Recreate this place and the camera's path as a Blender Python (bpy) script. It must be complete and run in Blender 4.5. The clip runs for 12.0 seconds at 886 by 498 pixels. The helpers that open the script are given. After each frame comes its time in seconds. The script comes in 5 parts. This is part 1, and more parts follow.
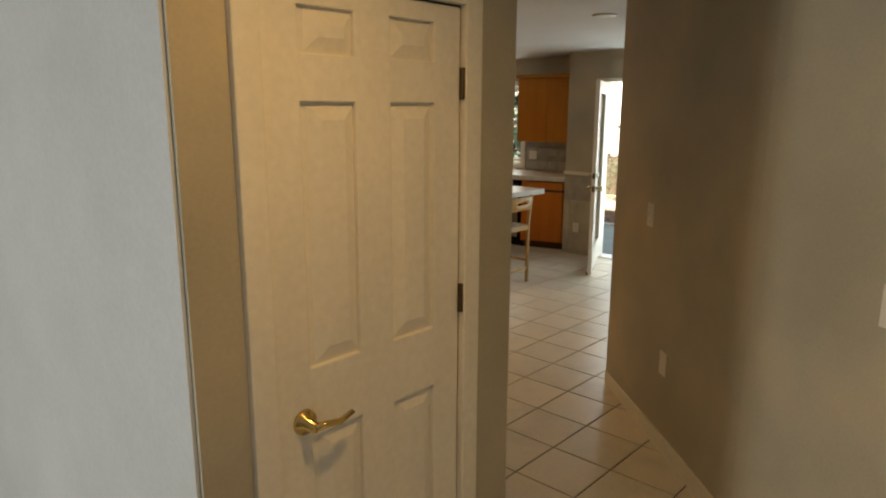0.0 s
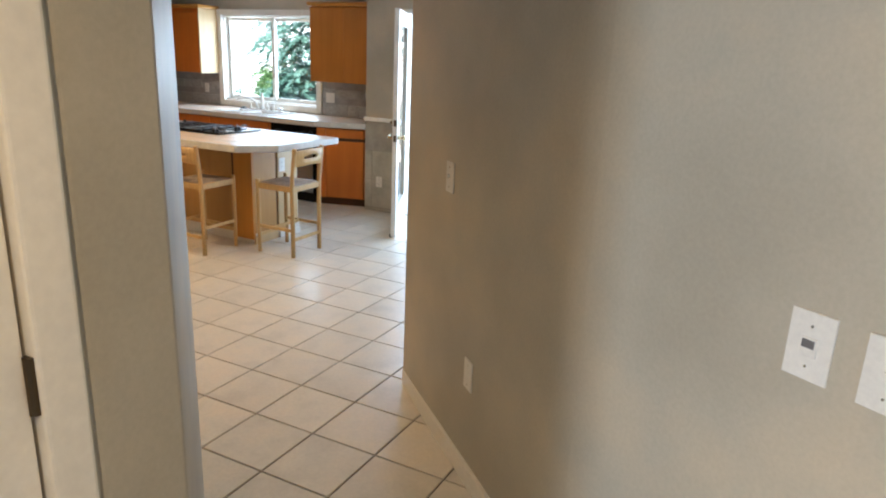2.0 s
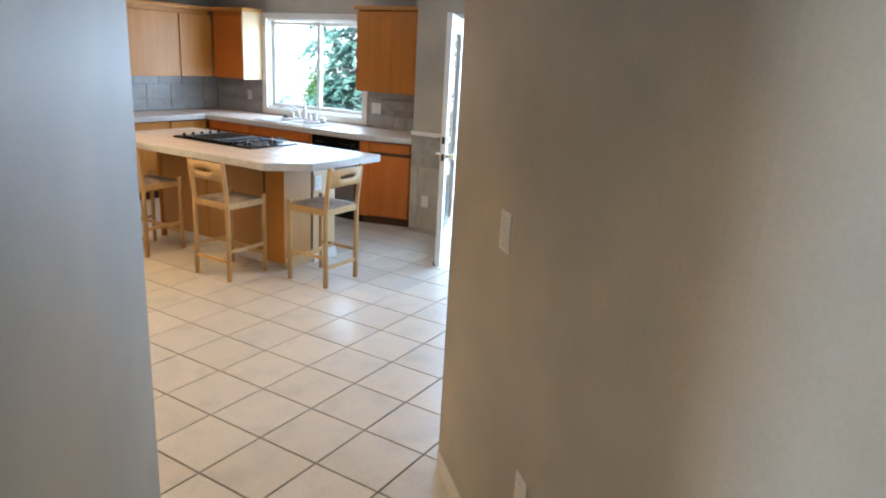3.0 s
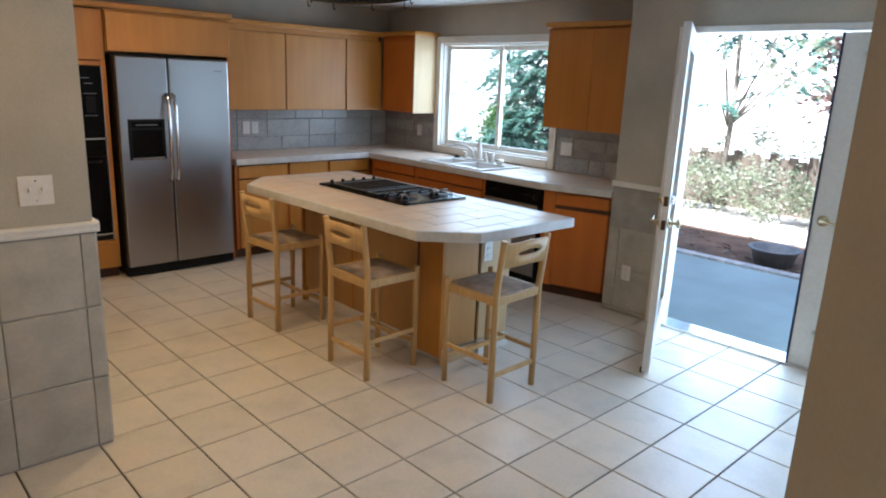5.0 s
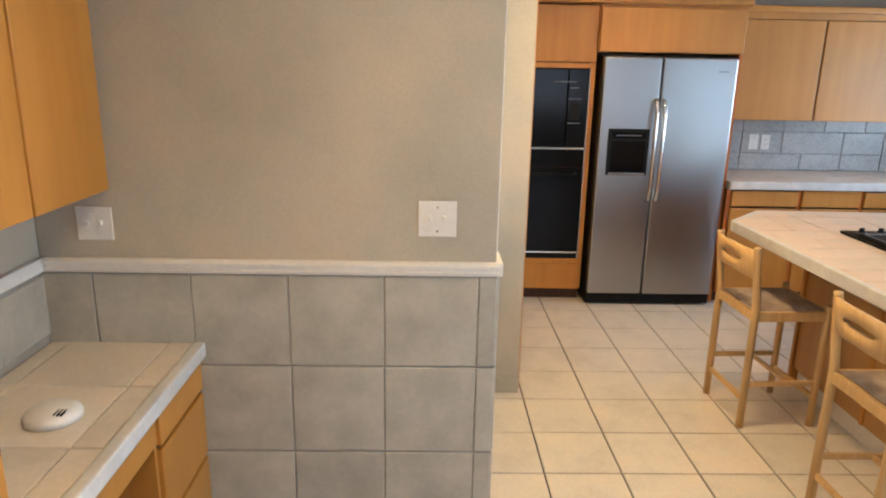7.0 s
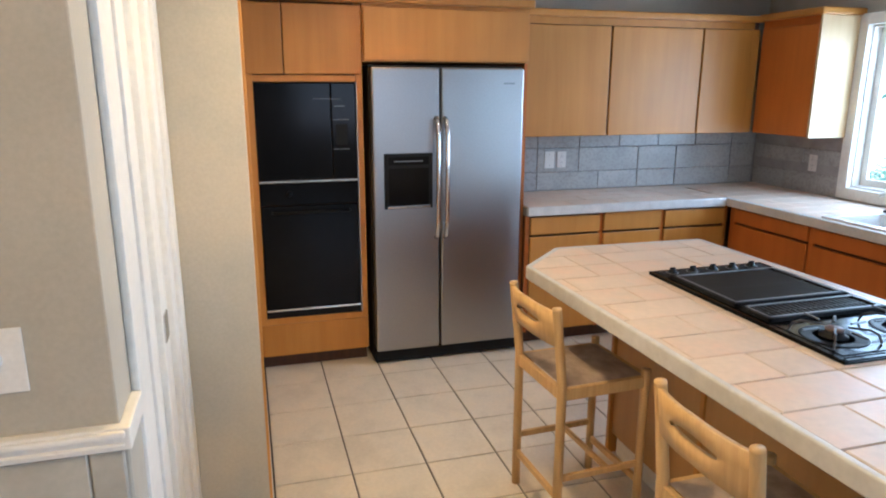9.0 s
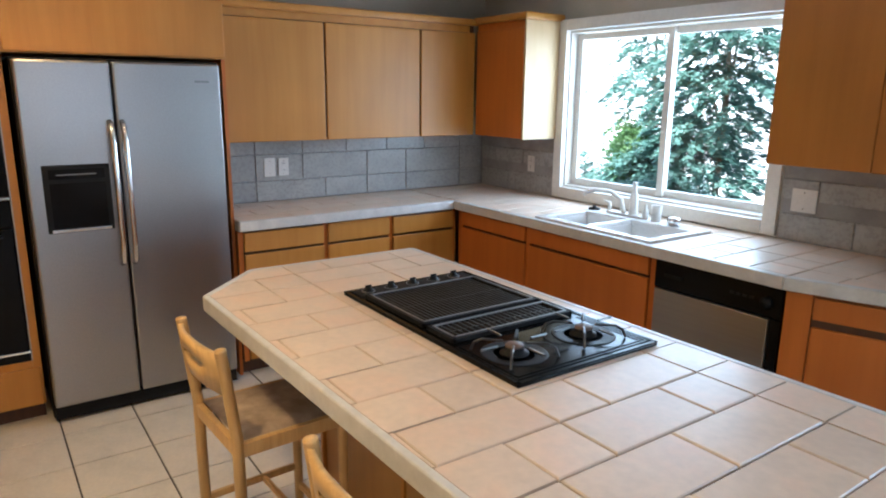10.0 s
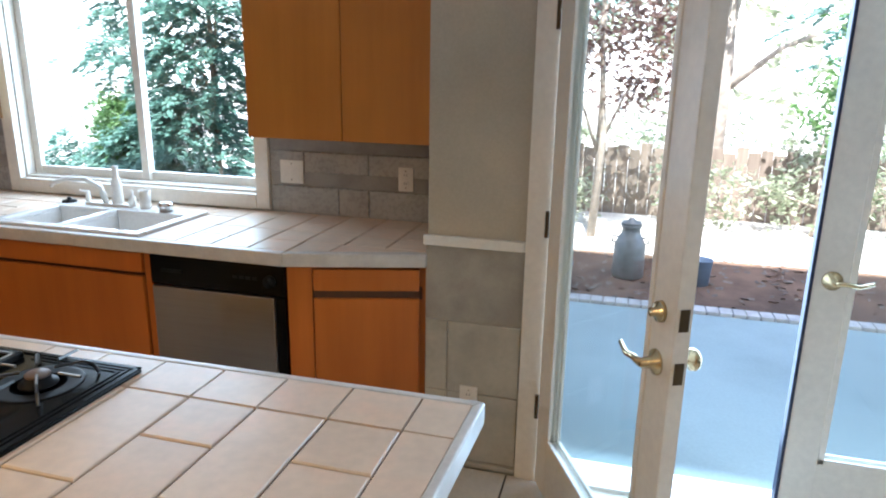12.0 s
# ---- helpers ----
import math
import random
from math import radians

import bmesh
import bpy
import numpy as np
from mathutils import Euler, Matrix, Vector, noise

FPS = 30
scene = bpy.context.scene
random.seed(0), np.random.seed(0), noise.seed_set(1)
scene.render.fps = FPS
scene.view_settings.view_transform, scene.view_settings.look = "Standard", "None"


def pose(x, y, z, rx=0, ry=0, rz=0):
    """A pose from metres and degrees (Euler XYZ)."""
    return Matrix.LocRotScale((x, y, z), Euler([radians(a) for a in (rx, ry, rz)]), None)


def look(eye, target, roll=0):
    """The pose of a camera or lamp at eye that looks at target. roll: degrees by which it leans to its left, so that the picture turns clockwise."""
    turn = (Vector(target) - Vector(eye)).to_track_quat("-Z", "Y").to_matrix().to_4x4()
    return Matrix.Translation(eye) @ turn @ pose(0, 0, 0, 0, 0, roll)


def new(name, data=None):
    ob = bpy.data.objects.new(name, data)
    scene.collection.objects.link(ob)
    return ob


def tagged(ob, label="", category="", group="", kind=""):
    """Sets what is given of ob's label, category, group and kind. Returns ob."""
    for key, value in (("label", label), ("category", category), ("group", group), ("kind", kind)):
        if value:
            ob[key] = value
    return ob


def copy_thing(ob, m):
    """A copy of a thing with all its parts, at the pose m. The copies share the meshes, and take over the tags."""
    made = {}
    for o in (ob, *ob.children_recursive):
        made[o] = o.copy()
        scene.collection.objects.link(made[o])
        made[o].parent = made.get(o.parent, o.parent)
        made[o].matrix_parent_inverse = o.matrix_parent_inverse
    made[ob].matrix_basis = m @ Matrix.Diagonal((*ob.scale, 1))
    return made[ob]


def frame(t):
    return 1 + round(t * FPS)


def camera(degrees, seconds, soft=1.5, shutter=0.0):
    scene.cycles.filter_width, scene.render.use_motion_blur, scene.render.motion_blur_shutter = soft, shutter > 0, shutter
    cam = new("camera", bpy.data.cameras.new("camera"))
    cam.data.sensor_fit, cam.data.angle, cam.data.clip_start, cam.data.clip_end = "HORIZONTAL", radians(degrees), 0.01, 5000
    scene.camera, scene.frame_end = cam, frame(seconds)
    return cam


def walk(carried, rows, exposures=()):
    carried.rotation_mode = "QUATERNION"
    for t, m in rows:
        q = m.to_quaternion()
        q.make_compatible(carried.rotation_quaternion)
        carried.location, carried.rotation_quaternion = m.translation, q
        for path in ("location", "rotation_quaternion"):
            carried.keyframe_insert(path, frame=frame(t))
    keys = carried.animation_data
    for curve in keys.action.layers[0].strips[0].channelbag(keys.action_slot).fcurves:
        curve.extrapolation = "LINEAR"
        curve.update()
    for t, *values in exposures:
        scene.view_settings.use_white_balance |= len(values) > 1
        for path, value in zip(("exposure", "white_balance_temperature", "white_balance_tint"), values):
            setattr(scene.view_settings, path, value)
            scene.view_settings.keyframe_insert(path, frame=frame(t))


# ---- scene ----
cam = camera(66.7, 12.0, soft=2.0)
PATH = [
    (0, (1.974, 1.537, 1.764), (0.65, 2.978, 1.351), 0.2),
    (0.5, (1.934, 1.722, 1.745), (0.92, 3.384, 1.285), 1.1),
    (1, (1.867, 1.961, 1.737), (1.031, 3.71, 1.246), 1.2),
    (1.5, (1.706, 2.233, 1.706), (0.906, 3.989, 1.182), 1.9),
    (2, (1.569, 2.536, 1.668), (0.699, 4.25, 1.115), 2.4),
    (2.5, (1.422, 2.828, 1.686), (0.494, 4.507, 1.121), 3.2),
    (4.3, (0.599, 3.868, 1.708), (-0.624, 5.384, 1.248), 2.3),
    (4.5, (0.467, 3.978, 1.702), (-0.787, 5.465, 1.238), 2.4),
    (5, (0.265, 4.231, 1.69), (-1.139, 5.568, 1.2), 2.4),
    (5.5, (0.071, 4.438, 1.687), (-1.547, 5.512, 1.211), 2.4),
    (6, (-0.167, 4.573, 1.718), (-1.98, 5.271, 1.241), 3.2),
    (6.5, (-0.421, 4.734, 1.679), (-2.342, 4.953, 1.169), 2.1),
    (6.7, (-0.506, 4.785, 1.674), (-2.439, 4.831, 1.152), 1.1),
    (8.3, (-1.233, 5.085, 1.639), (-3.171, 5.217, 1.163), 0.5),
    (8.5, (-1.315, 5.154, 1.648), (-3.24, 5.391, 1.161), 0.3),
    (9, (-1.518, 5.335, 1.659), (-3.385, 5.875, 1.188), 0.1),
    (9.5, (-1.64, 5.593, 1.654), (-3.4, 6.422, 1.189), 0.6),
    (10, (-1.699, 5.82, 1.631), (-3.295, 6.937, 1.179), 0.6),
    (10.5, (-1.703, 5.895, 1.658), (-3.037, 7.303, 1.171), 0.9),
    (11, (-1.741, 5.988, 1.655), (-2.839, 7.583, 1.154), 0.8),
    (11.5, (-1.79, 6.087, 1.64), (-2.62, 7.833, 1.128), 0.9),
    (12, (-1.778, 6.155, 1.633), (-2.283, 8.02, 1.117), 1.0),
]
EXPOSURES = [(0, 1.02, 8600, 10), (0.5, 1.5, 9300, 10), (1.0, 1.9, 7400, 10), (1.5, 2.1, 6600, 10), (2.0, 2.2, 5900, 10), (2.5, 2.35, 5550, 10), (4.5, 1.8, 5350, 10), (5.0, 1.65, 5500, 10), (5.5, 1.8, 6200, 10), (6.0, 2.15, 7000, 10), (6.5, 2.5, 6300, 10), (8.5, 2.35, 4800, 10), (9.5, 2.35, 5500, 10), (10, 2.1, 5450, 10), (12, 2.05, 5700, 10)]
walk(cam, [(t, look(eye, target, roll)) for t, eye, target, roll in PATH], EXPOSURES)

# ---- world, sun and large lights ----
world = bpy.data.worlds.new("world")
scene.world = world
world.use_nodes = True
sky = world.node_tree.nodes.new("ShaderNodeTexSky")
sky.sky_type, sky.sun_disc, sky.sun_elevation, sky.sun_rotation = "NISHITA", False, radians(56), radians(168)
sky.air_density, sky.dust_density = 1.0, 2.5
world.node_tree.links.new(sky.outputs[0], world.node_tree.nodes["Background"].inputs[0])
world.node_tree.nodes["Background"].inputs[1].default_value = 0.15
sun = new("sun", bpy.data.lights.new("sun", "SUN"))
sun.data.energy, sun.data.angle, sun.data.color = 5.0, radians(0.5), (1.0, 0.95, 0.87)
sun.matrix_world = look((0, 0, 0), (-0.12, 0.56, -0.83))


def area(name, w, h, energy, m, colour=(1, 1, 1), shape="RECTANGLE"):
    ob = new(name, bpy.data.lights.new(name, "AREA"))
    ob.data.shape, ob.data.size, ob.data.size_y, ob.data.energy, ob.data.color = shape, w, h, energy, colour
    ob.matrix_world = m
    return ob


SKYLIGHT, BULB = (0.73, 0.86, 1.0), (1.0, 0.645, 0.265)
area("daylight_kitchen_window", 1.4, 1.0, 11, look((-4.31, 9.36, 1.52), (-4.31, 6.0, 1.0)), SKYLIGHT)
area("daylight_french_door", 1.75, 1.9, 20, look((-1.12, 8.95, 1.05), (-1.3, 5, 0.6)), (0.62, 0.80, 1.0))
# unseen entry window, kept narrow so its light edge falls on the hall bend
area("daylight_entry_window", 0.5, 1.7, 38, look((-0.36, -1.95, 1.4), (0.6, 4, 1.2)), (0.76, 0.88, 1.0))
# added fill from the east; no window is known there
area("fill_from_east", 1.5, 1.1, 4, look((2.95, 7.0, 1.5), (-1, 6.8, 0.9)), SKYLIGHT)
# only the third is a known light; the others are added warm fill
CANS = [(1.35, 2.4, 3.2), (-1.75, 4.85, 2.9), (-0.55, 5.95, 0.5), (-3.3, 5.75, 4.0), (-4.65, 6.05, 1.6)]

# ---- materials ----


def nodes(name, rough=0.5, metal=0.0):
    m = bpy.data.materials.new(name)
    m.use_nodes = True
    t = m.node_tree
    b = t.nodes["Principled BSDF"]
    b.inputs["Roughness"].default_value, b.inputs["Metallic"].default_value = rough, metal
    return m, t, b


def noise_tex(t, scale, detail=4.0, stretch=(1, 1, 1), rough=0.55):
    tc, mp, nz = t.nodes.new("ShaderNodeTexCoord"), t.nodes.new("ShaderNodeMapping"), t.nodes.new("ShaderNodeTexNoise")
    oi = t.nodes.new("ShaderNodeObjectInfo")
    cm = t.nodes.new("ShaderNodeMath")
    cm.operation = "MULTIPLY"
    cm.inputs[1].default_value = 37.0
    t.links.new(oi.outputs["Random"], cm.inputs[0])
    t.links.new(cm.outputs[0], mp.inputs["Location"])
    t.links.new(tc.outputs["Object"], mp.inputs["Vector"])
    mp.inputs["Scale"].default_value = stretch
    t.links.new(mp.outputs[0], nz.inputs["Vector"])
    nz.inputs["Scale"].default_value, nz.inputs["Detail"].default_value, nz.inputs["Roughness"].default_value = scale, detail, rough
    return nz.outputs["Fac"]


def ramp(t, fac, stops):
    r = t.nodes.new("ShaderNodeValToRGB")
    e = r.color_ramp.elements
    while len(e) < len(stops):
        e.new(0.5)
    for k, (p, c) in zip(e, stops):
        k.position, k.color = p, (*c, 1)
    t.links.new(fac, r.inputs[0])
    return r.outputs[0]


def mix(t, a, b, fac, mode="MIX"):
    n = t.nodes.new("ShaderNodeMix")
    n.data_type, n.blend_type = "RGBA", mode
    for sock, v in ((n.inputs["A"], a), (n.inputs["B"], b)):
        if isinstance(v, tuple):
            sock.default_value = (*v, 1)
        else:
            t.links.new(v, sock)
    if isinstance(fac, float):
        n.inputs["Factor"].default_value = fac
    else:
        t.links.new(fac, n.inputs["Factor"])
    return n.outputs["Result"]


def bump(t, b, fac, strength=0.1, dist=0.01):
    n = t.nodes.new("ShaderNodeBump")
    n.inputs["Strength"].default_value, n.inputs["Distance"].default_value = strength, dist
    t.links.new(fac, n.inputs["Height"])
    t.links.new(n.outputs[0], b.inputs["Normal"])


def scaled(t, fac, lo, hi):
    n = t.nodes.new("ShaderNodeMapRange")
    n.inputs["To Min"].default_value, n.inputs["To Max"].default_value = lo, hi
    t.links.new(fac, n.inputs["Value"])
    return n.outputs[0]


def shade(c, k):
    return tuple(min(1.0, v * k) for v in c)


def mottled(name, colour, rough=0.5, scale=2.0, fine=60.0, depth=0.12, relief=0.08, metal=0.0, vary=0.0, tint=None):
    """Paint, stone or plastic with soft blotches, fine grain and slight relief."""
    m, t, b = nodes(name, rough, metal)
    big, small = noise_tex(t, scale, 3.0), noise_tex(t, fine, 4.0)
    other = tint or shade(colour, 1 + depth)
    c = ramp(t, big, [(0.32, shade(colour, 1 - depth)), (0.5, colour), (0.68, other)])
    c = mix(t, c, ramp(t, small, [(0.3, (0.82,) * 3), (0.7, (1.0,) * 3)]), 0.5, "MULTIPLY")
    if vary:
        oi = t.nodes.new("ShaderNodeObjectInfo")
        c = mix(t, c, ramp(t, oi.outputs["Random"], [(0.0, (1 - vary,) * 3), (1.0, (1.0,) * 3)]), 1.0, "MULTIPLY")
    t.links.new(c, b.inputs["Base Color"])
    t.links.new(scaled(t, small, max(0.02, rough - 0.08), min(1, rough + 0.08)), b.inputs["Roughness"])
    if max(colour) < 0.02:
        b.inputs["Specular IOR Level"].default_value = 0.13
    if relief:
        bump(t, b, small, relief, 0.004)
    return m


def wood(name, dark, light, rough=0.35, stretch=(14, 14, 0.9), vary=0.12):
    m, t, b = nodes(name, rough)
    grain, broad = noise_tex(t, 3.0, 6.0, stretch, 0.6), noise_tex(t, 1.6, 2.0)
    c = ramp(t, grain, [(0.3, dark), (0.7, light)])
    c = mix(t, c, ramp(t, broad, [(0.3, (0.80,) * 3), (0.7, (1.0,) * 3)]), 0.9, "MULTIPLY")
    oi = t.nodes.new("ShaderNodeObjectInfo")
    c = mix(t, c, ramp(t, oi.outputs["Random"], [(0.0, (1 - vary,) * 3), (1.0, (1.0,) * 3)]), 1.0, "MULTIPLY")
    t.links.new(c, b.inputs["Base Color"])
    t.links.new(scaled(t, grain, rough - 0.06, rough + 0.1), b.inputs["Roughness"])
    bump(t, b, grain, 0.02, 0.001)
    return m


def leaf_material(name, a, bcol, c):
    m, t, b = nodes(name, 0.5)
    g = t.nodes.new("ShaderNodeNewGeometry")
    mx0 = t.nodes.new("ShaderNodeMix")
    mx0.inputs["Factor"].default_value = 0.3
    t.links.new(noise_tex(t, 2.2, 3.0), mx0.inputs["A"])
    t.links.new(g.outputs["Random Per Island"], mx0.inputs["B"])
    col = ramp(t, mx0.outputs["Result"], [(0.25, a), (0.5, bcol), (0.75, c)])
    t.links.new(col, b.inputs["Base Color"])
    tr, mx = t.nodes.new("ShaderNodeBsdfTranslucent"), t.nodes.new("ShaderNodeMixShader")
    t.links.new(col, tr.inputs["Color"])
    mx.inputs[0].default_value = 0.5
    t.links.new(b.outputs[0], mx.inputs[1])
    t.links.new(tr.outputs[0], mx.inputs[2])
    t.links.new(mx.outputs[0], t.nodes["Material Output"].inputs["Surface"])
    return m


def steel_material(name, colour, rough, stretch):
    m, t, b = nodes(name, rough, 1.0)
    n = noise_tex(t, 4.0, 5.0, stretch, 0.7)
    t.links.new(ramp(t, n, [(0.3, shade(colour, 0.88)), (0.7, colour)]), b.inputs["Base Color"])
    t.links.new(scaled(t, n, rough - 0.06, rough + 0.08), b.inputs["Roughness"])
    return m


def glass_material(name, tintc=(0.95, 0.975, 0.965)):
    """Thin flat glass: clear, with a mirror-like sheen that grows at grazing angles."""
    m, t, b = nodes(name, 0.02)
    t.nodes.remove(b)
    clear, gloss, mx, fr = [t.nodes.new("ShaderNode" + n) for n in ("BsdfTransparent", "BsdfGlossy", "MixShader", "LayerWeight")]
    clear.inputs["Color"].default_value = (*tintc, 1)
    gloss.inputs["Roughness"].default_value = 0.01
    pw, ml = t.nodes.new("ShaderNodeMath"), t.nodes.new("ShaderNodeMath")
    pw.operation, ml.operation = "POWER", "MULTIPLY_ADD"
    pw.inputs[1].default_value, ml.inputs[1].default_value, ml.inputs[2].default_value = 5.0, 0.6, 0.035
    fr.inputs["Blend"].default_value = 0.5
    t.links.new(fr.outputs["Facing"], pw.inputs[0])
    t.links.new(pw.outputs[0], ml.inputs[0])
    t.links.new(ml.outputs[0], mx.inputs[0])
    t.links.new(clear.outputs[0], mx.inputs[1])
    t.links.new(gloss.outputs[0], mx.inputs[2])
    t.links.new(mx.outputs[0], t.nodes["Material Output"].inputs["Surface"])
    return m


def glow(name, colour, strength):
    m, t, b = nodes(name, 0.5)
    b.inputs["Emission Color"].default_value, b.inputs["Emission Strength"].default_value = (*colour, 1), strength
    return m


PAINT = mottled("wall_paint", (0.465, 0.42, 0.328), 0.5, 1.7, 90, 0.13, 0.06, tint=(0.55, 0.47, 0.345))
WHITE = mottled("white_trim_paint", (0.80, 0.76, 0.68), 0.35, 3.0, 40, 0.03, 0.02)
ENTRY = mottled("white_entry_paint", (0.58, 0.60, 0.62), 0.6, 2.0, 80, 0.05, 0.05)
CEIL = mottled("ceiling_paint", (0.68, 0.68, 0.67), 0.85, 1.5, 120, 0.04, 0.2)
FLOOR_TILE = mottled("floor_tile_glaze", (0.75, 0.675, 0.56), 0.33, 5.0, 60, 0.10, 0.03, vary=0.10, tint=(0.79, 0.69, 0.55))
GROUT = mottled("grout", (0.085, 0.07, 0.055), 0.9, 6.0, 200, 0.2, 0.3)
WALL_TILE = mottled("wall_tile_glaze", (0.45, 0.42, 0.345), 0.35, 6.0, 50, 0.14, 0.03, vary=0.05)
SPLASH = mottled("backsplash_glaze", (0.41, 0.40, 0.375), 0.28, 5.0, 50, 0.12, 0.03, vary=0.06)
SPLASH_GROUT = mottled("backsplash_grout", (0.33, 0.32, 0.30), 0.9, 8.0, 150, 0.15, 0.2)
GROUT_PALE = mottled("wall_grout", (0.36, 0.335, 0.285), 0.9, 8.0, 150, 0.15, 0.2)
TOP_TILE = mottled("counter_tile_glaze", (0.735, 0.59, 0.45), 0.36, 5.0, 40, 0.07, 0.03, vary=0.07, tint=(0.77, 0.565, 0.415))
EDGE_TILE = mottled("edge_tile_glaze", (0.62, 0.60, 0.56), 0.35, 12.0, 60, 0.08, 0.03)
MAPLE = wood("honey_maple", (0.53, 0.222, 0.030), (0.62, 0.282, 0.046), 0.40, (5, 5, 0.35))
# the honey maple again, redder: its look in shade put into the colour
MAPLE_SHADE_RED = wood("shade_red_maple", (0.53, 0.143, 0.013), (0.62, 0.177, 0.02), 0.40, (5, 5, 0.35))
# shifted towards orange so cool daylight doesn't turn this maple olive
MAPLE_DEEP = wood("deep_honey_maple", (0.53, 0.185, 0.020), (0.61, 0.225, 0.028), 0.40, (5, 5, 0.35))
# maple with the island's shade mixed into its tan tone
MAPLE_SHADE_TAN = wood("shade_tan_maple", (0.50, 0.262, 0.075), (0.58, 0.32, 0.10), 0.45, (5, 5, 0.4))
# the same maple paled, daylight from window and door put into it
MAPLE_LIT = wood("daylit_maple", (0.60, 0.41, 0.20), (0.66, 0.47, 0.25), 0.4, (7, 7, 0.5))
# near-black wood: puts the shade of gaps and toe kicks into the colour
GAP_SHADE = wood("shade_dark_wood", (0.07, 0.03, 0.012), (0.11, 0.045, 0.018), 0.6)
STOOL_WOOD = wood("pale_beech", (0.58, 0.35, 0.125), (0.73, 0.475, 0.19), 0.4, (20, 20, 1.5))
CUSHION = mottled("worn_seat_fabric", (0.40, 0.31, 0.24), 0.85, 14.0, 250, 0.25, 0.4)
STEEL = steel_material("brushed_steel", (0.39, 0.38, 0.37), 0.30, (0.6, 30, 30))
CHROME = steel_material("polished_steel", (0.75, 0.74, 0.72), 0.15, (4, 4, 4))
BRASS = steel_material("brass", (0.78, 0.55, 0.22), 0.18, (5, 5, 5))
AGED_BRASS = steel_material("aged_brass", (0.62, 0.50, 0.30), 0.2, (5, 5, 5))
NAVY = mottled("weatherstrip_vinyl", (0.012, 0.022, 0.06), 0.5, 8.0, 80, 0.2, 0.05)
BRONZE = steel_material("dark_hinge", (0.12, 0.085, 0.05), 0.4, (5, 5, 5))
BLACK = mottled("black_enamel", (0.005, 0.005, 0.0055), 0.14, 6.0, 80, 0.2, 0.01)
BLACK_MATT = mottled("black_plastic", (0.011, 0.011, 0.011), 0.45, 8.0, 120, 0.2, 0.08)
IRON = mottled("cast_iron", (0.018, 0.018, 0.0185), 0.5, 20.0, 200, 0.3, 0.25)
SUPPORT = steel_material("worn_support_steel", (0.17, 0.165, 0.16), 0.32, (6, 6, 6))
RIM = steel_material("worn_rim_steel", (0.46, 0.45, 0.43), 0.42, (6, 6, 6))
SUPPORT_DARK = mottled("grate_iron", (0.026, 0.026, 0.025), 0.42, 20.0, 200, 0.3, 0.2)
BURNER = mottled("burner_cap_brown", (0.13, 0.085, 0.06), 0.5, 12.0, 120, 0.2, 0.1)
PORCELAIN = mottled("sink_enamel", (0.80, 0.78, 0.74), 0.12, 4.0, 60, 0.03, 0.0)
PLASTIC = mottled("white_plastic", (0.76, 0.73, 0.67), 0.4, 10.0, 90, 0.03, 0.0)
PANE = glass_material("window_glass")
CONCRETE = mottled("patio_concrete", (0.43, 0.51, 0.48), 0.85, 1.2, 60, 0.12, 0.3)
EDGING = mottled("whitewashed_brick", (0.66, 0.62, 0.57), 0.85, 9.0, 80, 0.15, 0.3, vary=0.15)
DIRT = mottled("bark_mulch", (0.17, 0.10, 0.062), 0.95, 3.0, 45, 0.35, 0.9)
FENCE = wood("weathered_fence", (0.17, 0.13, 0.10), (0.29, 0.23, 0.18), 0.85, (8, 8, 0.5), 0.3)
BARK = mottled("bark", (0.34, 0.285, 0.23), 0.9, 10.0, 60, 0.3, 0.8)
LEAF = leaf_material("green_leaves", (0.05, 0.11, 0.04), (0.11, 0.21, 0.07), (0.22, 0.34, 0.13))
# blue-green needles, paled and blued further to put haze into the colour
LEAF_BLUE = leaf_material("hazy_conifer_needles", (0.09, 0.19, 0.16), (0.17, 0.31, 0.26), (0.31, 0.47, 0.40))
# far paler than foliage, so the sun's overexposure sits in the leaf colour
LEAF_GLARE = leaf_material("glare_pale_leaves", (0.16, 0.20, 0.11), (0.34, 0.37, 0.25), (0.55, 0.55, 0.46))
LEAF_RED = leaf_material("plum_leaves", (0.10, 0.06, 0.055), (0.17, 0.10, 0.085), (0.24, 0.17, 0.12))
BUCKET = mottled("blue_bucket", (0.22, 0.30, 0.40), 0.5, 6.0, 60, 0.1, 0.05)
# emissive colour that stands for the overexposed brightness of the distance
SKY_GLOW = nodes("glowing_sky_sheet", 1.0)[0]
SKY_GLOW.node_tree.nodes["Principled BSDF"].inputs["Emission Color"].default_value = (0.9, 0.96, 1.0, 1)
SKY_GLOW.node_tree.nodes["Principled BSDF"].inputs["Emission Strength"].default_value = 0.45
GALV = mottled("galvanised_metal", (0.27, 0.27, 0.265), 0.5, 8.0, 60, 0.2, 0.1, metal=0.6)
BULB_GLOW = glow("lamp_glow", (1.0, 0.75, 0.45), 14.0)
SCREEN = mottled("dimmer_window", (0.16, 0.15, 0.15), 0.2, 6.0, 40, 0.1, 0.0)

